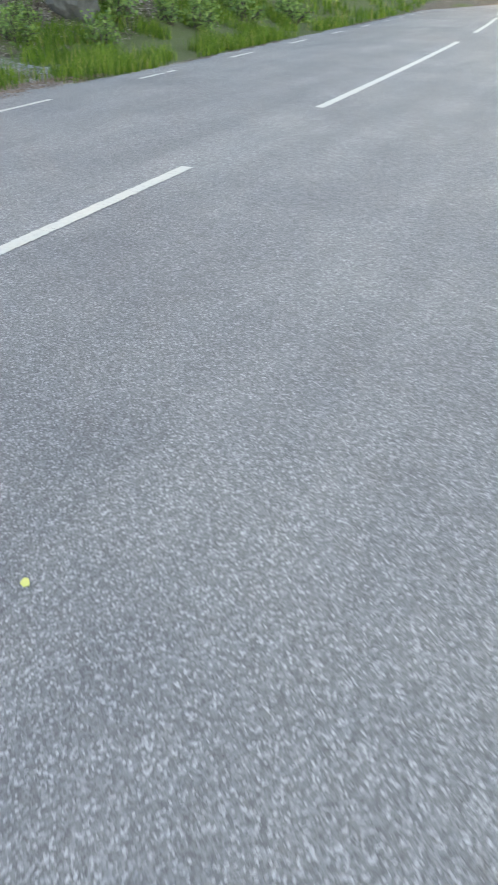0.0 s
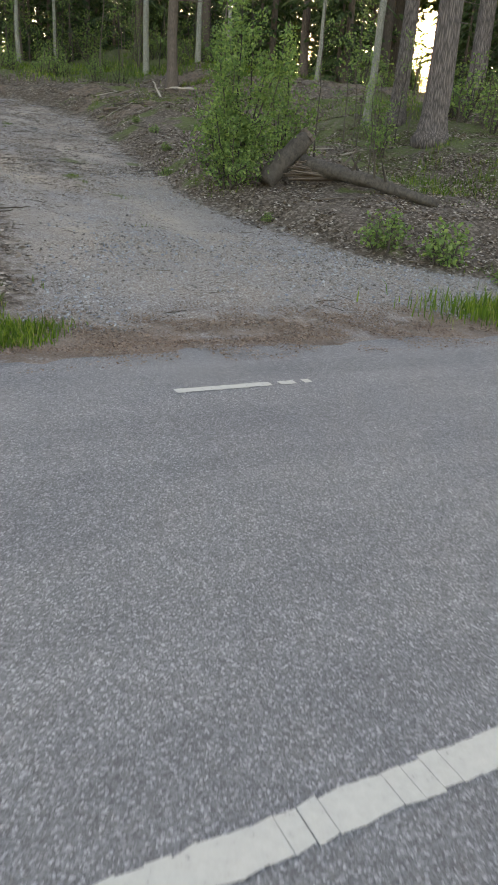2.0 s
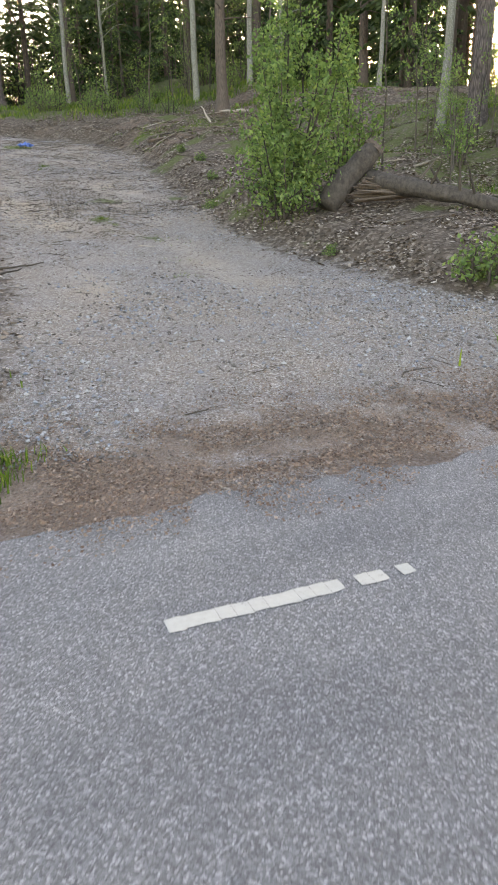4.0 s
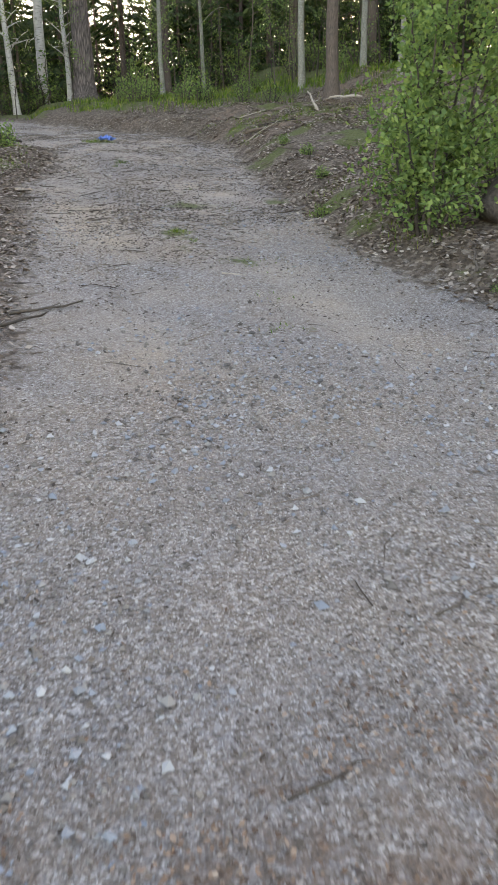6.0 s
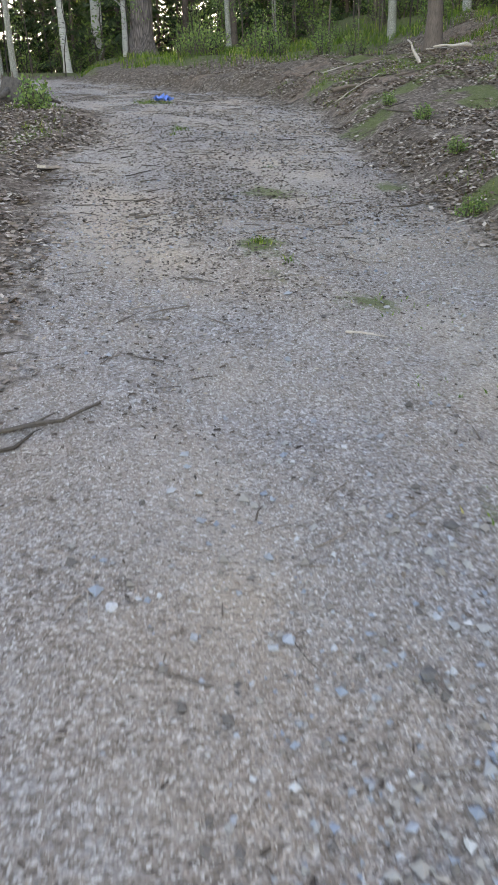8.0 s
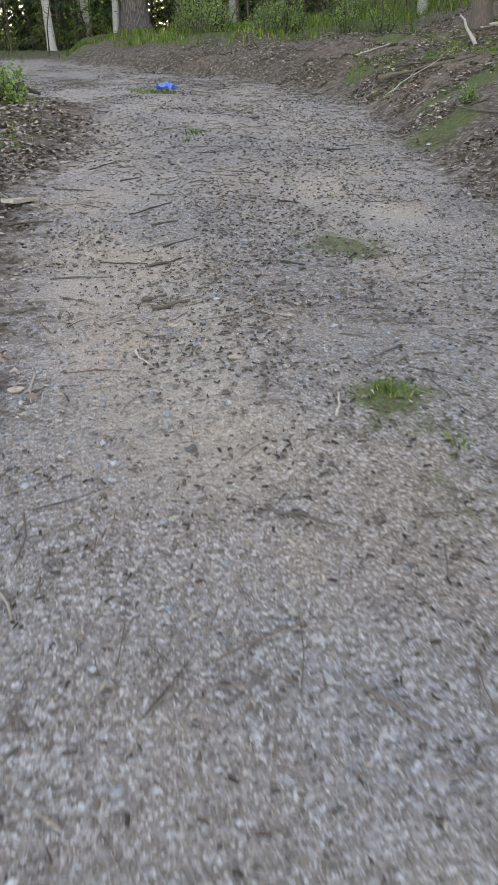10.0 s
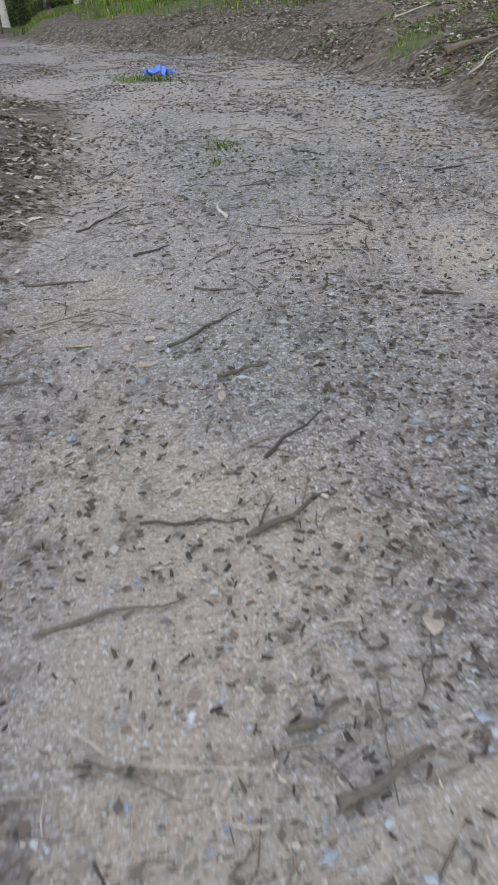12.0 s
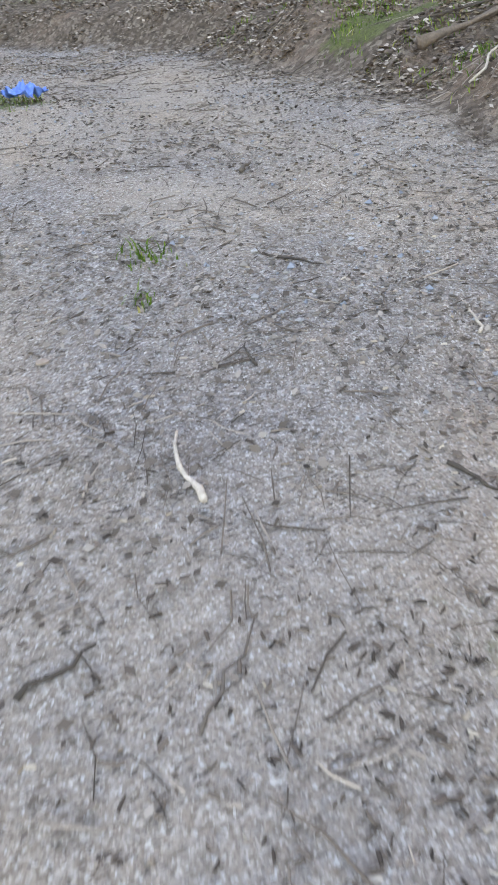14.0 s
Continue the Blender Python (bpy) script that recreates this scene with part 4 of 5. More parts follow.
def build_leaf_litter():
    r = np.random.default_rng(71)

    def lay(x, y, size):
        k = len(x)
        a = r.random(k) * 6.28
        along = np.stack([np.cos(a), np.sin(a), r.normal(0, 0.28, k)], 1)
        side = np.stack([-np.sin(a), np.cos(a), r.normal(0, 0.45, k)], 1)
        c = np.stack([x, y, np.maximum(surface(x, y), np.where(y < 3.75, 0.006, -9)) + 0.005 + 0.012 * r.random(k)], 1)
        s = size * (0.5 + 0.8 * r.random(k))
        return cards(c, along, side, s, s * (0.45 + 0.3 * r.random(k)))

    def out(x, y):
        return np.maximum(x - right_edge(y), left_edge(y) - x)

    x, y = clumped(r, 250000, -5.0, 10.5, 5.2, 28, lambda x, y: soft((out(x, y) + 0.3) / 0.7) * (0.35 + 0.65 * soft((30 - y) / 8)), 0.4, 72)
    vx, vy = clumped(r, 40000, 6.0, 15, 4.6, 11, lambda x, y: soft((y - 4.8) / 0.8), 0.5, 75)
    V, F = lay(np.concatenate([x, vx]), np.concatenate([y, vy]), 0.06)
    tagged(mesh_object("leaf_litter", V, F, DRY_LEAF), "brown dry fallen leaves covering the banks", "leaf litter", kind="stuff")
    x, y = clumped(r, 60000, -2.6, 3.2, 3.5, 29, lambda x, y: soft((0.2 - out(x, y)) / 0.2) * (0.35 + 0.65 * soft((y - 10) / 3) + 0.6 * np.exp(-(((y - 4.1) / 0.7) ** 2))), 0.6, 73)
    V, F = lay(x, y, 0.024 + 0.012 * soft((y - 10) / 3))
    fx, fy = clumped(r, 120000, -3.6, 4.2, 3.1, 6.2, lambda x, y: np.exp(-(((y - 3.98) / 0.75) ** 2)), 0.3, 74)
    tagged(mesh_object("bark_flakes", *lay(fx, fy, 0.02), BARK_FLAKE), "reddish-brown bark flakes and needles along the road's edge", "bark litter", kind="stuff")
    tagged(mesh_object("leaf_scraps", V, F, LEAF_SCRAP), "dry leaf scraps and bark flakes strewn on the track", "leaf litter", kind="stuff")


def build_gravel():
    """Loose stones of the track, each a small faceted lump."""
    r = np.random.default_rng(81)
    def on_track(x, y):
        return soft((right_edge(y) + 0.1 - x) / 0.3) * soft((x - left_edge(y)) / 0.3)

    fx, fy = clumped(r, 150000, -2.6, 4.5, 4.2, 26, lambda x, y: on_track(x, y) * (0.22 + 0.3 * soft((13.5 - y) / 2) + 0.48 * soft((10 - y) / 3)), 1.7, 82)
    cx, cy = clumped(r, 11000, -2.4, 4.2, 4.6, 19, lambda x, y: on_track(x, y) * (0.22 + 0.78 * soft((9.5 - y) / 2.5)), 0.9, 83)
    x, y = np.concatenate([fx, cx]), np.concatenate([fy, cy])
    k = len(x)
    size = np.clip(np.exp(r.normal(-5.0, 0.42, k)), 0.003, 0.015) * (1 + 0.35 * soft((9.5 - y) / 3))
    size[len(fx):] = np.clip(np.exp(r.normal(-4.35, 0.3, len(cx))), 0.007, 0.021)
    dirs = np.array([(1, 0, 0), (0, 1, 0), (-1, 0, 0), (0, -1, 0), (0, 0, 1), (0, 0, -1)], float)
    shape = dirs[None] * size[:, None, None] * (0.65 + 0.7 * r.random((k, 6, 1)))
    a = r.random(k) * 6.28
    c, s = np.cos(a)[:, None], np.sin(a)[:, None]
    X = shape[..., 0] * c - shape[..., 1] * s + r.normal(0, 0.2, (k, 6)) * size[:, None]
    Y = shape[..., 0] * s + shape[..., 1] * c + r.normal(0, 0.2, (k, 6)) * size[:, None]
    Z = shape[..., 2] * 0.75 + r.normal(0, 0.15, (k, 6)) * size[:, None]
    V = np.stack([X + x[:, None], Y + y[:, None], Z + (surface(x, y) + size * 0.35)[:, None]], -1).reshape(-1, 3)
    tri = np.array([(0, 1, 4), (1, 2, 4), (2, 3, 4), (3, 0, 4), (1, 0, 5), (2, 1, 5), (3, 2, 5), (0, 3, 5)])
    F = (np.arange(k)[:, None, None] * 6 + tri[None]).reshape(-1, 3)
    tagged(mesh_object("gravel_stones", V, F, STONE), "loose grey crushed stones scattered on the track", "gravel", kind="stuff")


def build_twig_litter():
    r = np.random.default_rng(91)
    x, y = clumped(r, 24000, -3.4, 4.0, 4.0, 25, lambda x, y: soft((right_edge(y) + 1.2 - x) / 0.5) * soft((x - left_edge(y) + 1.2) / 0.5) * (0.18 + 0.82 * soft((y - 9.5) / 3)), 0.6, 92)
    pieces = []
    for px, py in zip(x, y):
        a, n = r.random() * 6.28, 0.015 + 0.13 * r.random() ** 3
        d = np.array([math.cos(a), math.sin(a), 0]) * n
        w = 0.0015 + 0.0032 * r.random() ** 2
        p0, p1 = np.array(at(px - d[0], py - d[1], w)), np.array(at(px + d[0], py + d[1], w + 0.008 * r.random()))
        pieces.append(tube([p0, (p0 + p1) / 2 + np.append(r.normal(0, 0.12 * n, 2), 0.002), p1], [w, w * 0.9, w * 0.5], 4, cap=False))
    tagged(mesh_object("twig_litter", *joined(pieces), LITTER_TWIG), "thin broken twigs strewn over the track", "twigs", kind="stuff")


def slivers(x, y, length, r):
    """Flat splintered chips: six-cornered wedges lying on the land at chance angles."""
    k = len(x)
    a = r.random(k) * 6.28
    n = length * (0.4 + 1.0 * r.random(k))
    w = n * (0.16 + 0.3 * r.random(k))
    t = 0.0025 + 0.004 * r.random(k)
    u, v = np.stack([np.cos(a), np.sin(a), r.normal(0, 0.10, k)], 1), np.stack([-np.sin(a), np.cos(a), r.normal(0, 0.15, k)], 1)
    c = np.stack([x, y, surface(x, y) + 0.003], 1)
    top = np.array([0, 0, 1.0]) * t[:, None]
    L, W = (n / 2)[:, None], (w / 2)[:, None]
    s = r.uniform(0.4, 1.0, (k, 4, 1))
    V = np.stack([c - u * L - v * W * s[:, 0], c + u * L - v * W * s[:, 1], c + u * L * s[:, 2] + v * W, c - u * L * s[:, 3] + v * W,
                  c - u * L * 0.9 + top, c + u * L * 0.9 + top * 1.6, c + v * W * 0.7 + top * 1.3], 1).reshape(-1, 3)
    tri = np.array([(0, 1, 5), (0, 5, 4), (1, 2, 5), (2, 6, 5), (2, 3, 6), (3, 4, 6), (3, 0, 4), (4, 5, 6)])
    return V, (np.arange(k)[:, None, None] * 7 + tri[None]).reshape(-1, 3)


def build_chips():
    """Bark and wood chips: dark drifts along the middle of the track, pale shavings in the sandy rut."""
    r = np.random.default_rng(95)

    def on_track(x, y):
        return soft((right_edge(y) + 0.2 - x) / 0.4) * soft((x - left_edge(y) + 0.3) / 0.4)

    strip = lambda x, y: np.exp(-(((x + 0.35 - 0.05 * (y - 13)) / 0.4) ** 2)) * soft((y - 9.5) / 2) * soft((17 - y) / 2)
    x, y = clumped(r, 60000, -2.2, 2.4, 5.5, 24, lambda x, y: on_track(x, y) * (0.12 + 0.2 * soft((y - 9) / 3) - 0.16 * soft((y - 15) / 2) + 0.6 * strip(x, y)), 0.55, 96)
    tagged(mesh_object("bark_chips", *slivers(x, y, 0.026, r), BARK_CHIP), "dark broken bark chips strewn along the track", "bark litter", kind="stuff")
    x, y = clumped(r, 26000, -2.0, 1.6, 9.5, 20, lambda x, y: on_track(x, y) * (0.06 + np.exp(-(((x + 1.15) / 0.42) ** 2) - (((y - 12.9) / 1.5) ** 2)) + 0.12 * strip(x, y)), 0.3, 97)
    tagged(mesh_object("wood_shavings", *slivers(x, y, 0.02, r), SHAVING), "pale wood shavings trodden into the sandy rut", "wood shavings", kind="stuff")


def build_named_trees():
    r = np.random.default_rng(101)
    big = tree_thing("pine_tree", pine(r, 19, 0.44), PINE_BARK, PINE_NEEDLES, "large pine with deeply cracked grey-brown bark at the crest", "pine", "pines")
    plant_row(big, [(0.38, 36.6, 1.0), (7.61, 11.6, 0.66), (8.0, 13.4, 0.46), (-8.5, 33, 0.7), (14.5, 18, 0.7), (18, 15.5, 0.8)], r)
    birch = tree_thing("birch_tree", broadleaf(r, 15, 0.25, 3.2, 2.2, 2600, 0.075, 0.5, 22), BIRCH_BARK, BIRCH_LEAVES, "white-barked birch at the edge of the wood", "birch", "birches")
    plant_row(birch, [(-1.3, 39.5, 1.0), (-2.45, 37.5, 0.62), (-0.2, 38.2, 0.5), (-6, 37, 0.6)], r)
    aspen = tree_thing("aspen_tree", broadleaf(r, 13, 0.13, 3.6, 1.6, 1800, 0.07, 0.3, 20), GREY_BARK, BIRCH_LEAVES, "slim grey aspen trunk at the edge of the wood", "aspen", "aspens")
    plant_row(aspen, [(7.1, 28.5, 0.95), (8.9, 27.6, 0.85), (8.3, 23.6, 0.6), (3.2, 33.8, 0.8), (5.3, 36, 0.7), (11.0, 22, 0.6), (15.5, 20.5, 0.8), (-4.4, 33, 0.8), (-3.75, 31.0, 0.75), (15.5, 15.5, 0.6), (17, 19, 0.7), (20, 17, 0.7), (7.59, 14.0, 0.75)], r)
    red = tree_thing("pine_tree", pine(r, 16, 0.18), SPRUCE_BARK, PINE_NEEDLES, "slim reddish-brown pine trunk on the mossy bank", "pine", "pines")
    plant_row(red, [(6.56, 24.3, 1.0), (12.2, 25, 0.9), (4.4, 40, 1.0), (15.5, 23, 0.9), (21, 21, 1.0)], r)
    sap = [tree_thing("sapling", broadleaf(r, h, 0.022, 0.7, 0.75, 420, 0.06, 0.5, 12), DARK_TWIG, LEAVES, "thin young rowan with light green leaves", "sapling", "saplings of the wood's edge") for h in (4.2, 5.2, 3.2)]
    spots = [[], [], []]
    for i in range(40):
        x, y = (2.5 + 9.5 * r.random(), 27.5 + 6 * r.random()) if i < 16 else (-9 + 24 * r.random(), 33 + 5 * r.random())
        spots[i % 3].append((x, y, 0.75 + 0.5 * r.random()))
    spots[0] += [(4.7, 11.6, 0.75), (7.6, 12.4, 0.6)]
    spots[1] += [(2.7, 11.8, 0.95), (7.0, 13.6, 0.55), (10.5, 12.5, 0.7), (12.5, 9.0, 0.6)]
    spots[2] += [(7.2, 12.3, 0.7), (6.3, 13.0, 0.7), (9.5, 9.5, 0.8), (8.1, 14.6, 0.9), (11.5, 8.0, 0.7)]
    spots[1] += [(11.8, 17.6, 0.42), (14.0, 20.3, 0.4), (12.6, 18.9, 0.36), (16.3, 23.2, 0.45)]
    spots[2] += [(5.2, 10.4, 0.55), (6.4, 12.6, 0.6), (7.2, 13.0, 0.5), (6.0, 11.4, 0.5)]
    for p, s in zip(sap, spots):
        plant_row(p, s, r)


def build_undergrowth():
    """Low leafy plants on the banks, the verge and the wood's edge."""
    r = np.random.default_rng(111)
    low = build_shrub((3.0, 6.85), 0.42, 0.5, 700, 8, 112, "low bright green herb clump on the leafy bank", "herb_clump", "herb clumps")
    for x, y, s in [(3.5, 6.15, 1.1), (4.0, 5.4, 0.7), (5.2, 5.6, 1.0), (6.6, 5.0, 1.1), (8.0, 5.6, 1.4), (10, 4.9, 1.3), (2.2, 8.75, 0.3), (1.8, 12.2, 0.35),
                    (12.5, 5.2, 1.5), (15, 5, 1.6), (7.4, 7.0, 1.3), (9.3, 5.3, 1.1), (11.2, 5.8, 1.6), (13.6, 6.2, 1.8), (6.0, 6.2, 0.9), (-4.2, 5.6, 0.8), (-2.3, 19.6, 1.0), (2.5, 14.0, 0.35), (2.9, 17.2, 0.35), (3.0, 16.2, 0.4),
                    (-3.2, 9.0, 0.7), (-3.6, 12, 0.7), (-2.9, 15.5, 0.6)]:
        m = pose(*at(x, y), 0, 0, 360 * r.random())
        c = copy_thing(low, m)
        c.matrix_basis = m @ Matrix.Diagonal((s, s, s, 1))
    spots = [(1 + 11 * r.random(), 27.5 + 5 * r.random(), 0.7 + 0.7 * r.random()) for i in range(30)] + [(-8 + 22 * r.random(), 38 + 5 * r.random(), 1.0 + 1.2 * r.random()) for i in range(34)] + [(-14 + 36 * r.random(), 43 + 8 * r.random(), 2.0 + 1.6 * r.random()) for i in range(40)] + [(13 + 14 * r.random(), 17 + 16 * r.random(), 1.2 + 1.2 * r.random()) for i in range(26)] + [(6 + 12 * r.random(), 9 + 6 * r.random(), 0.8 + 0.6 * r.random()) for i in range(16)]
    edge = build_shrub((1.5, 29), 1.0, 0.7, 520, 7, 113, "light green bush in the wood's edge", "bush", "bushes of the wood's edge")
    for x, y, s in spots:
        m = pose(*at(x, y), 0, 0, 360 * r.random())
        c = copy_thing(edge, m)
        c.matrix_basis = m @ Matrix.Diagonal((s, s, s, 1))


def build_sticks():
    dark, pale = "dark dead stick lying on the gravel track", "pale barkless stick lying on the gravel track"
    rows = [((-0.87, 12.93), 12, 0.22, 0.015, DARK_TWIG, dark, 0), ((-0.95, 13.1), 18, 0.15, 0.012, DARK_TWIG, dark, 0), ((-1.55, 9.26), 25, 0.62, 0.014, DARK_TWIG, dark, 2), ((-1.7, 9.0), 30, 0.7, 0.012, DARK_TWIG, dark, 1),
            ((-1.6, 9.95), -4, 0.55, 0.010, DARK_TWIG, dark, 1), ((0.12, 9.97), -35, 0.22, 0.009, PALE_WOOD, pale, 2), ((-0.41, 16.4), 84, 0.34, 0.011, PALE_WOOD, pale, 0), ((-1.15, 16.5), 58, 0.5, 0.008, DARK_TWIG, dark, 1),
            ((-0.2, 15.25), 75, 0.16, 0.008, DARK_TWIG, dark, 0), ((-0.76, 14.6), 20, 0.2, 0.010, DARK_TWIG, pale, 0), ((-0.82, 14.95), 24, 0.42, 0.008, DARK_TWIG, dark, 0), ((-1.09, 13.83), -8, 0.3, 0.006, DARK_TWIG, dark, 2),
            ((0.89, 16.78), 60, 0.24, 0.008, PALE_WOOD, pale, 1), ((0.5, 17.57), -45, 0.3, 0.008, DARK_TWIG, dark, 1), ((-0.66, 14.09), 35, 0.34, 0.007, DARK_TWIG, dark, 1), ((-1.35, 13.5), 15, 0.34, 0.007, DARK_TWIG, dark, 0),
            ((-1.25, 15.2), 8, 0.5, 0.009, DARK_TWIG, dark, 2), ((-1.75, 14.7), 5, 0.4, 0.011, DARK_TWIG, dark, 1), ((-1.4, 15.6), 10, 0.35, 0.008, DARK_TWIG, dark, 1), ((-0.4, 12.2), 60, 0.2, 0.007, DARK_TWIG, dark, 0),
            ((-1.08, 12.3), -82, 0.2, 0.008, PALE_WOOD, pale, 0), ((-0.35, 11.6), 70, 0.16, 0.009, PALE_WOOD, pale, 0), ((1.55, 12.9), 20, 1.0, 0.012, DARK_TWIG, dark, 2), ((1.7, 12.1), 40, 0.35, 0.010, PALE_WOOD, pale, 1),
            ((-0.03, 13.57), -35, 0.18, 0.010, DARK_TWIG, dark, 0), ((-0.7, 15.31), -15, 0.2, 0.007, DARK_TWIG, dark, 1), ((-0.92, 15.88), 15, 0.2, 0.008, DARK_TWIG, dark, 0), ((-0.55, 15.68), 40, 0.3, 0.006, DARK_TWIG, dark, 1), ((-0.81, 13.72), 14, 0.3, 0.010, DARK_TWIG, dark, 1),
            ((-0.9, 4.75), 5, 0.25, 0.006, DARK_TWIG, dark, 0), ((-0.2, 5.3), 20, 0.3, 0.006, DARK_TWIG, dark, 0), ((0.9, 4.9), 10, 0.4, 0.007, DARK_TWIG, dark, 1), ((0.3, 16.0), -60, 0.2, 0.007, DARK_TWIG, dark, 0),
            ((0.75, 17.1), 5, 0.3, 0.006, DARK_TWIG, dark, 1), ((0.0, 16.9), 80, 0.16, 0.007, DARK_TWIG, dark, 0), ((-0.05, 18.9), 10, 0.3, 0.007, DARK_TWIG, dark, 1), ((0.85, 18.9), 40, 0.14, 0.02, DARK_TWIG, dark, 0),
            ((1.4, 16.9), 12, 0.5, 0.008, DARK_TWIG, dark, 1), ((-0.65, 11.0), -30, 0.26, 0.007, DARK_TWIG, dark, 1), ((0.3, 15.0), -20, 0.18, 0.010, DARK_TWIG, dark, 0), ((2.3, 9.4), 65, 0.5, 0.012, DARK_TWIG, dark, 1),
            ((3.0, 8.4), 20, 0.7, 0.014, DARK_TWIG, dark, 2), ((3.6, 8.9), -15, 0.9, 0.016, DARK_TWIG, dark, 1), ((4.2, 8.1), 10, 0.8, 0.012, DARK_TWIG, dark, 1), ((4.6, 12.3), -8, 2.0, 0.022, PALE_WOOD, pale, 2), ((6.2, 11.8), 10, 1.6, 0.02, PALE_WOOD, pale, 2)]
    for i, (p, yaw, n, w, mat, label, fork) in enumerate(rows):
        stick("stick", p, yaw, n, w, mat, label if p[0] < 2.2 else label.replace("gravel track", "leafy bank"), fork=fork, seed=200 + i)
    r = np.random.default_rng(401)
    for i in range(34):
        y = 16.5 + 9.5 * r.random()
        x = float(right_edge(y)) + 0.15 + 3.6 * r.random()
        if i > 25:
            y = 14.5 + 7 * r.random()
            x = float(left_edge(y)) - 0.1 - 1.2 * r.random()
        stick("stick", (x, y), 180 * r.random(), 0.3 + 0.9 * r.random() ** 2, 0.006 + 0.010 * r.random(), PALE_WOOD if i % 4 == 0 else DARK_TWIG,
              "pale dead branch lying on the leafy bank" if i % 4 == 0 else "dark dead branch lying on the leafy bank", group="dead branches on the banks", fork=i % 3, seed=410 + i)
    stick("log_piece", (5.2, 22.0), 110, 0.75, 0.04, PALE_WOOD, "pale barkless log piece leaning on the bank", "log", "pale logs", 0.0, 0, 38, 0.2, 301)
    stick("log_piece", (6.1, 22.2), 170, 0.8, 0.05, PALE_WOOD, "pale barkless log piece lying on the bank", "log", "pale logs", 0.02, 0, 0, None, 302)
    stick("log_piece", (3.7, 20.2), 6, 1.6, 0.045, RAW_WOOD, "long weathered log half sunk in the bank", "log", "pale logs", 0.01, 1, 0, 0.03, 303)
    wood_chip((-1.8, 15.15), 62, 0.38, 0.12, 0.03, PALE_WOOD, "pale weathered plank piece on the leaf litter", 4, "plank", "", 311)
    wood_chip((-1.16, 3.62), 105, 0.11, 0.02, 0.01, PALE_WOOD, "small white wood flake on the asphalt edge", 0, seed=312)
    chip_rows = [(-1.06, 14.96, 60, 0.07, 0.045), (-1.0, 15.05, 20, 0.06, 0.04), (-1.16, 14.9, 100, 0.07, 0.03), (-1.1, 14.75, 5, 0.08, 0.045), (-1.35, 14.95, 8, 0.11, 0.03), (-0.89, 12.66, 30, 0.06, 0.045), (-1.6, 11.98, 70, 0.09, 0.06), (-0.71, 17.23, 60, 0.06, 0.045), (-0.62, 13.25, 70, 0.09, 0.045), (-0.87, 14.42, 78, 0.12, 0.03),
                 (-0.66, 12.15, 20, 0.07, 0.05), (-0.3, 12.6, 10, 0.06, 0.04), (0.2, 12.3, 30, 0.05, 0.035), (-1.2, 17.2, 10, 0.06, 0.04), (0.1, 14.6, 40, 0.05, 0.035), (-0.25, 13.35, 20, 0.05, 0.04)]
    for i, (x, y, a, n, w) in enumerate(chip_rows):
        wood_chip((x, y), a, n, w, 0.006, TAN_LEAF, "pale tan dry leaf lying on the track", 5, "dry leaf", "dry leaves on the track", 320 + i)
    for i, (x, y, s) in enumerate([(-0.47, 7.73, 0.025), (-0.62, 12.95, 0.02), (-0.45, 13.2, 0.032), (0.4, 10.4, 0.02), (-0.15, 8.3, 0.025), (-1.25, 8.1, 0.02), (-0.95, 11.45, 0.022), (0.62, 9.2, 0.02), (0.0, 7.3, 0.022), (-0.5, 6.1, 0.022), (0.2, 6.9, 0.02), (-0.9, 6.6, 0.018)]):
        boulder("track_stone", (x, y), (s, s * 0.8, s * 0.5), PALE_STONE if i % 2 else ROCK, "small rounded grey stone set in the gravel", "stone", 340 + i)
    boulder("yellow_leaf", (-4.07, -2.21), (0.016, 0.012, 0.003), YELLOW_LEAF, "small yellow-green fallen leaf on the asphalt", "leaf", 360, 0.0).location.z = 0.01


build_ground()
build_road()
for i in range(-3, 8):
    build_marking("centre_line", -9 + 11.95 * i, 11.95 * i, 0.0, 0.105, "long white painted centre dash, cracked across", 16 if i in (0, 1) else 0)
for i in range(-8, 24):
    build_marking("edge_line", -1.77 + 2.94 * i, -0.78 + 2.94 * i, 3.04 if i else 2.98, 0.075, "short white painted edge dash, chipped", 5)
build_forest()
build_named_trees()
build_shrub((2.5, 10.6), 3.3, 1.45, 11000, 15, 121, "bushy green young willow with several stems beside a fallen trunk", "willow_shrub")
build_shrub((3.75, 11.2), 2.2, 0.9, 3600, 10, 122, "smaller green bush behind the fallen trunk", "willow_shrub")
build_shrub((2.25, 10.25), 1.25, 1.0, 4200, 12, 123, "low leafy sprouts at the foot of the willow", "willow_shrub")
build_fallen_tree()
build_stump((-2.65, 20.6), 0.26, 0.32, 131)
boulder("rock", (7.25, 6.0), (0.52, 0.45, 0.5), ROCK, "cracked grey boulder at the foot of a stone heap", "rock", 141, 0.2)
boulder("rock", (8.05, 6.3), (0.6, 0.5, 0.62), ROCK, "large lichen-grey boulder in the grassy verge", "rock", 142, 0.15)
boulder("rock", (7.6, 6.75), (0.55, 0.5, 0.75), ROCK, "upright grey boulder at the back of a stone heap", "rock", 145, 0.15)
boulder("rock", (8.9, 6.4), (0.4, 0.35, 0.35), ROCK, "small grey boulder beside larger ones", "rock", 146)
boulder("verge_stone", (-3.45, 5.15), (0.16, 0.11, 0.12), PALE_STONE, "pale stone beside the drain pipe", "stone", 143)
boulder("verge_stone", (-3.35, 4.45), (0.17, 0.08, 0.06), PALE_STONE, "flat grey stone in front of the drain pipe", "stone", 144)
build_culvert()
build_undergrowth()
build_litter()
build_sticks()
build_grass()
build_leaf_litter()
build_gravel()
build_twig_litter()
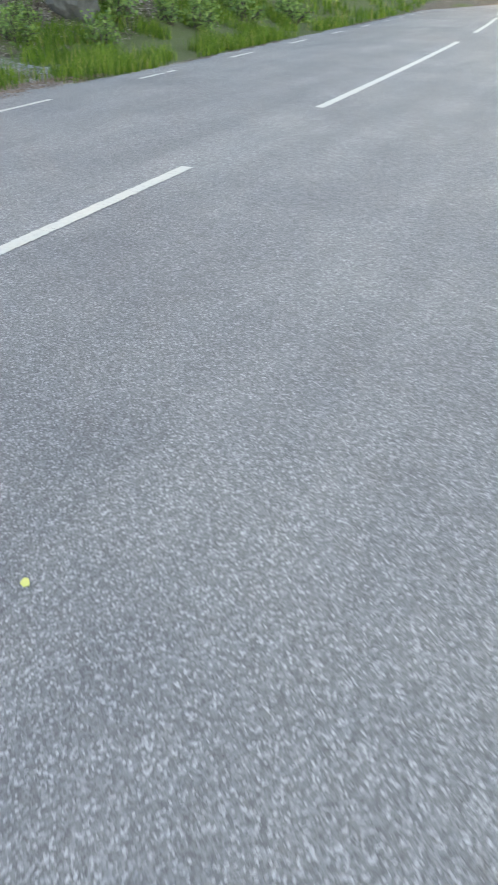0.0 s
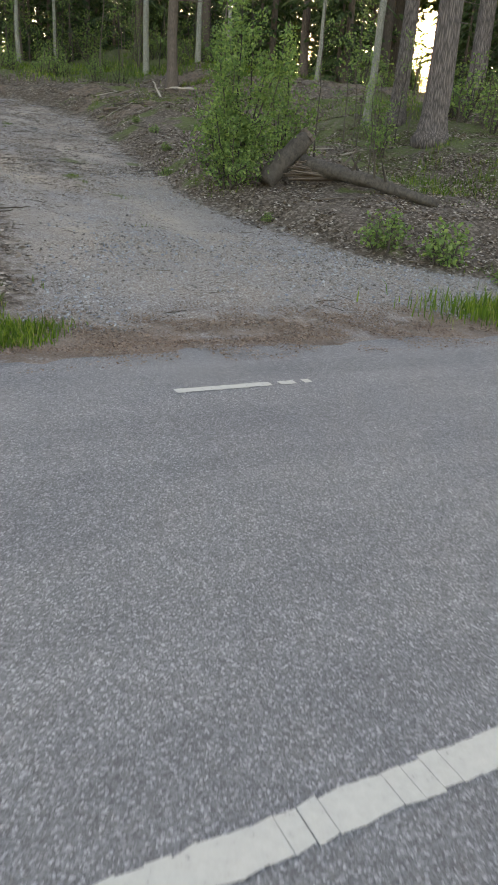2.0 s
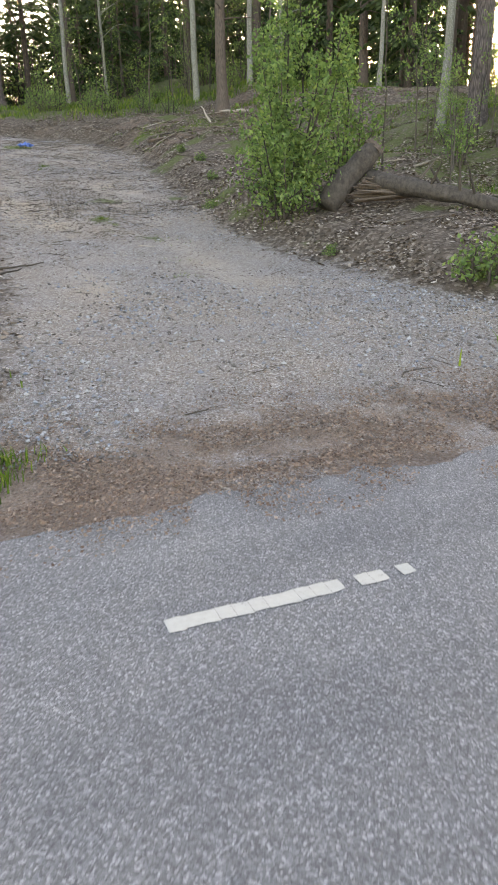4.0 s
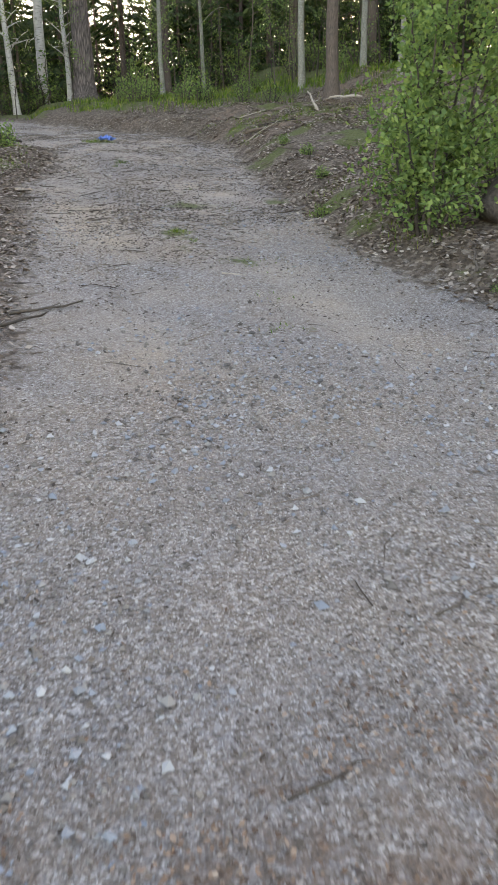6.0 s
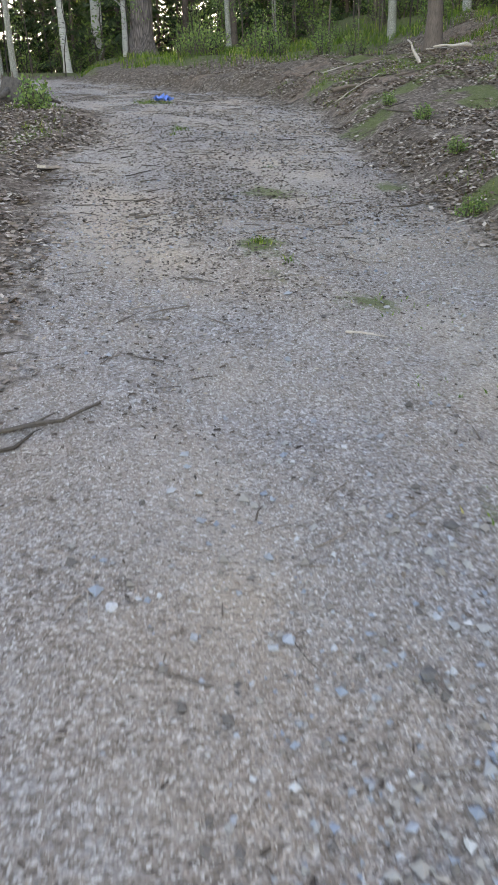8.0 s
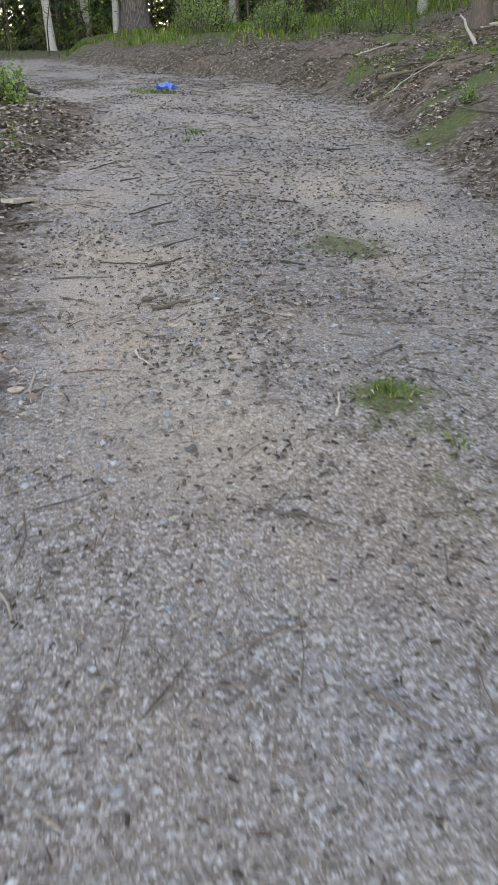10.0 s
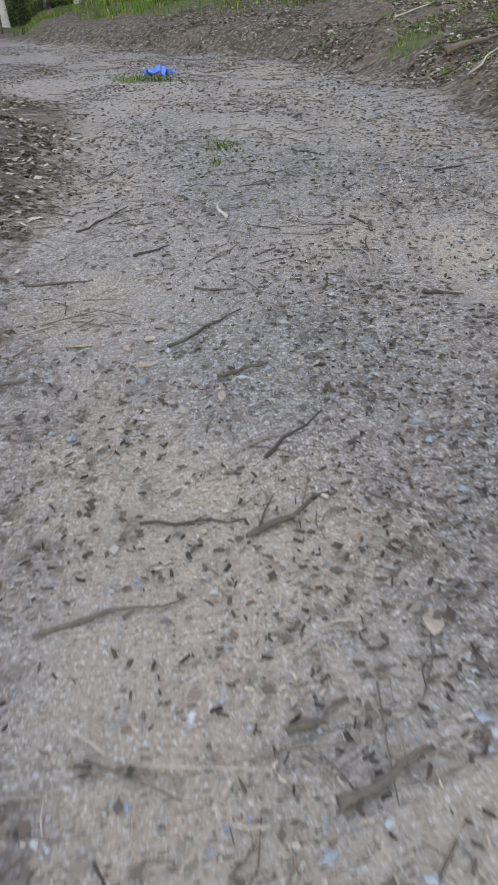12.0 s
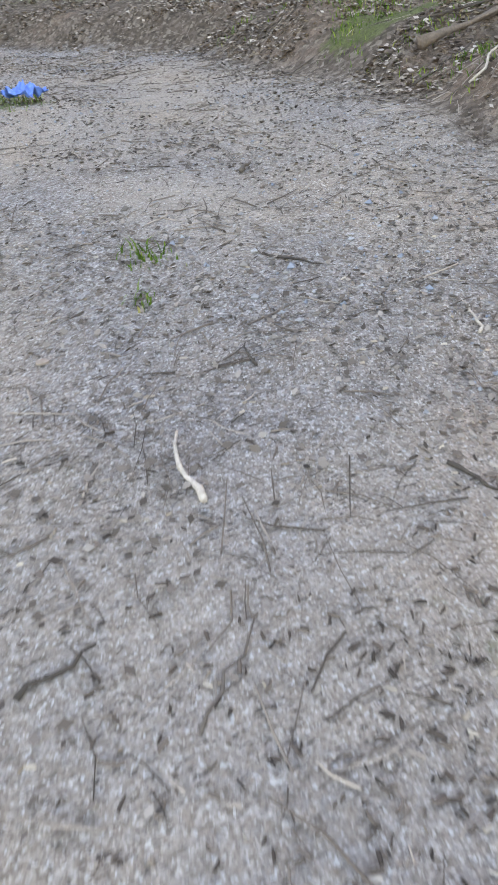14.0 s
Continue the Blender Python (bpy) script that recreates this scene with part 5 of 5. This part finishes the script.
build_chips()
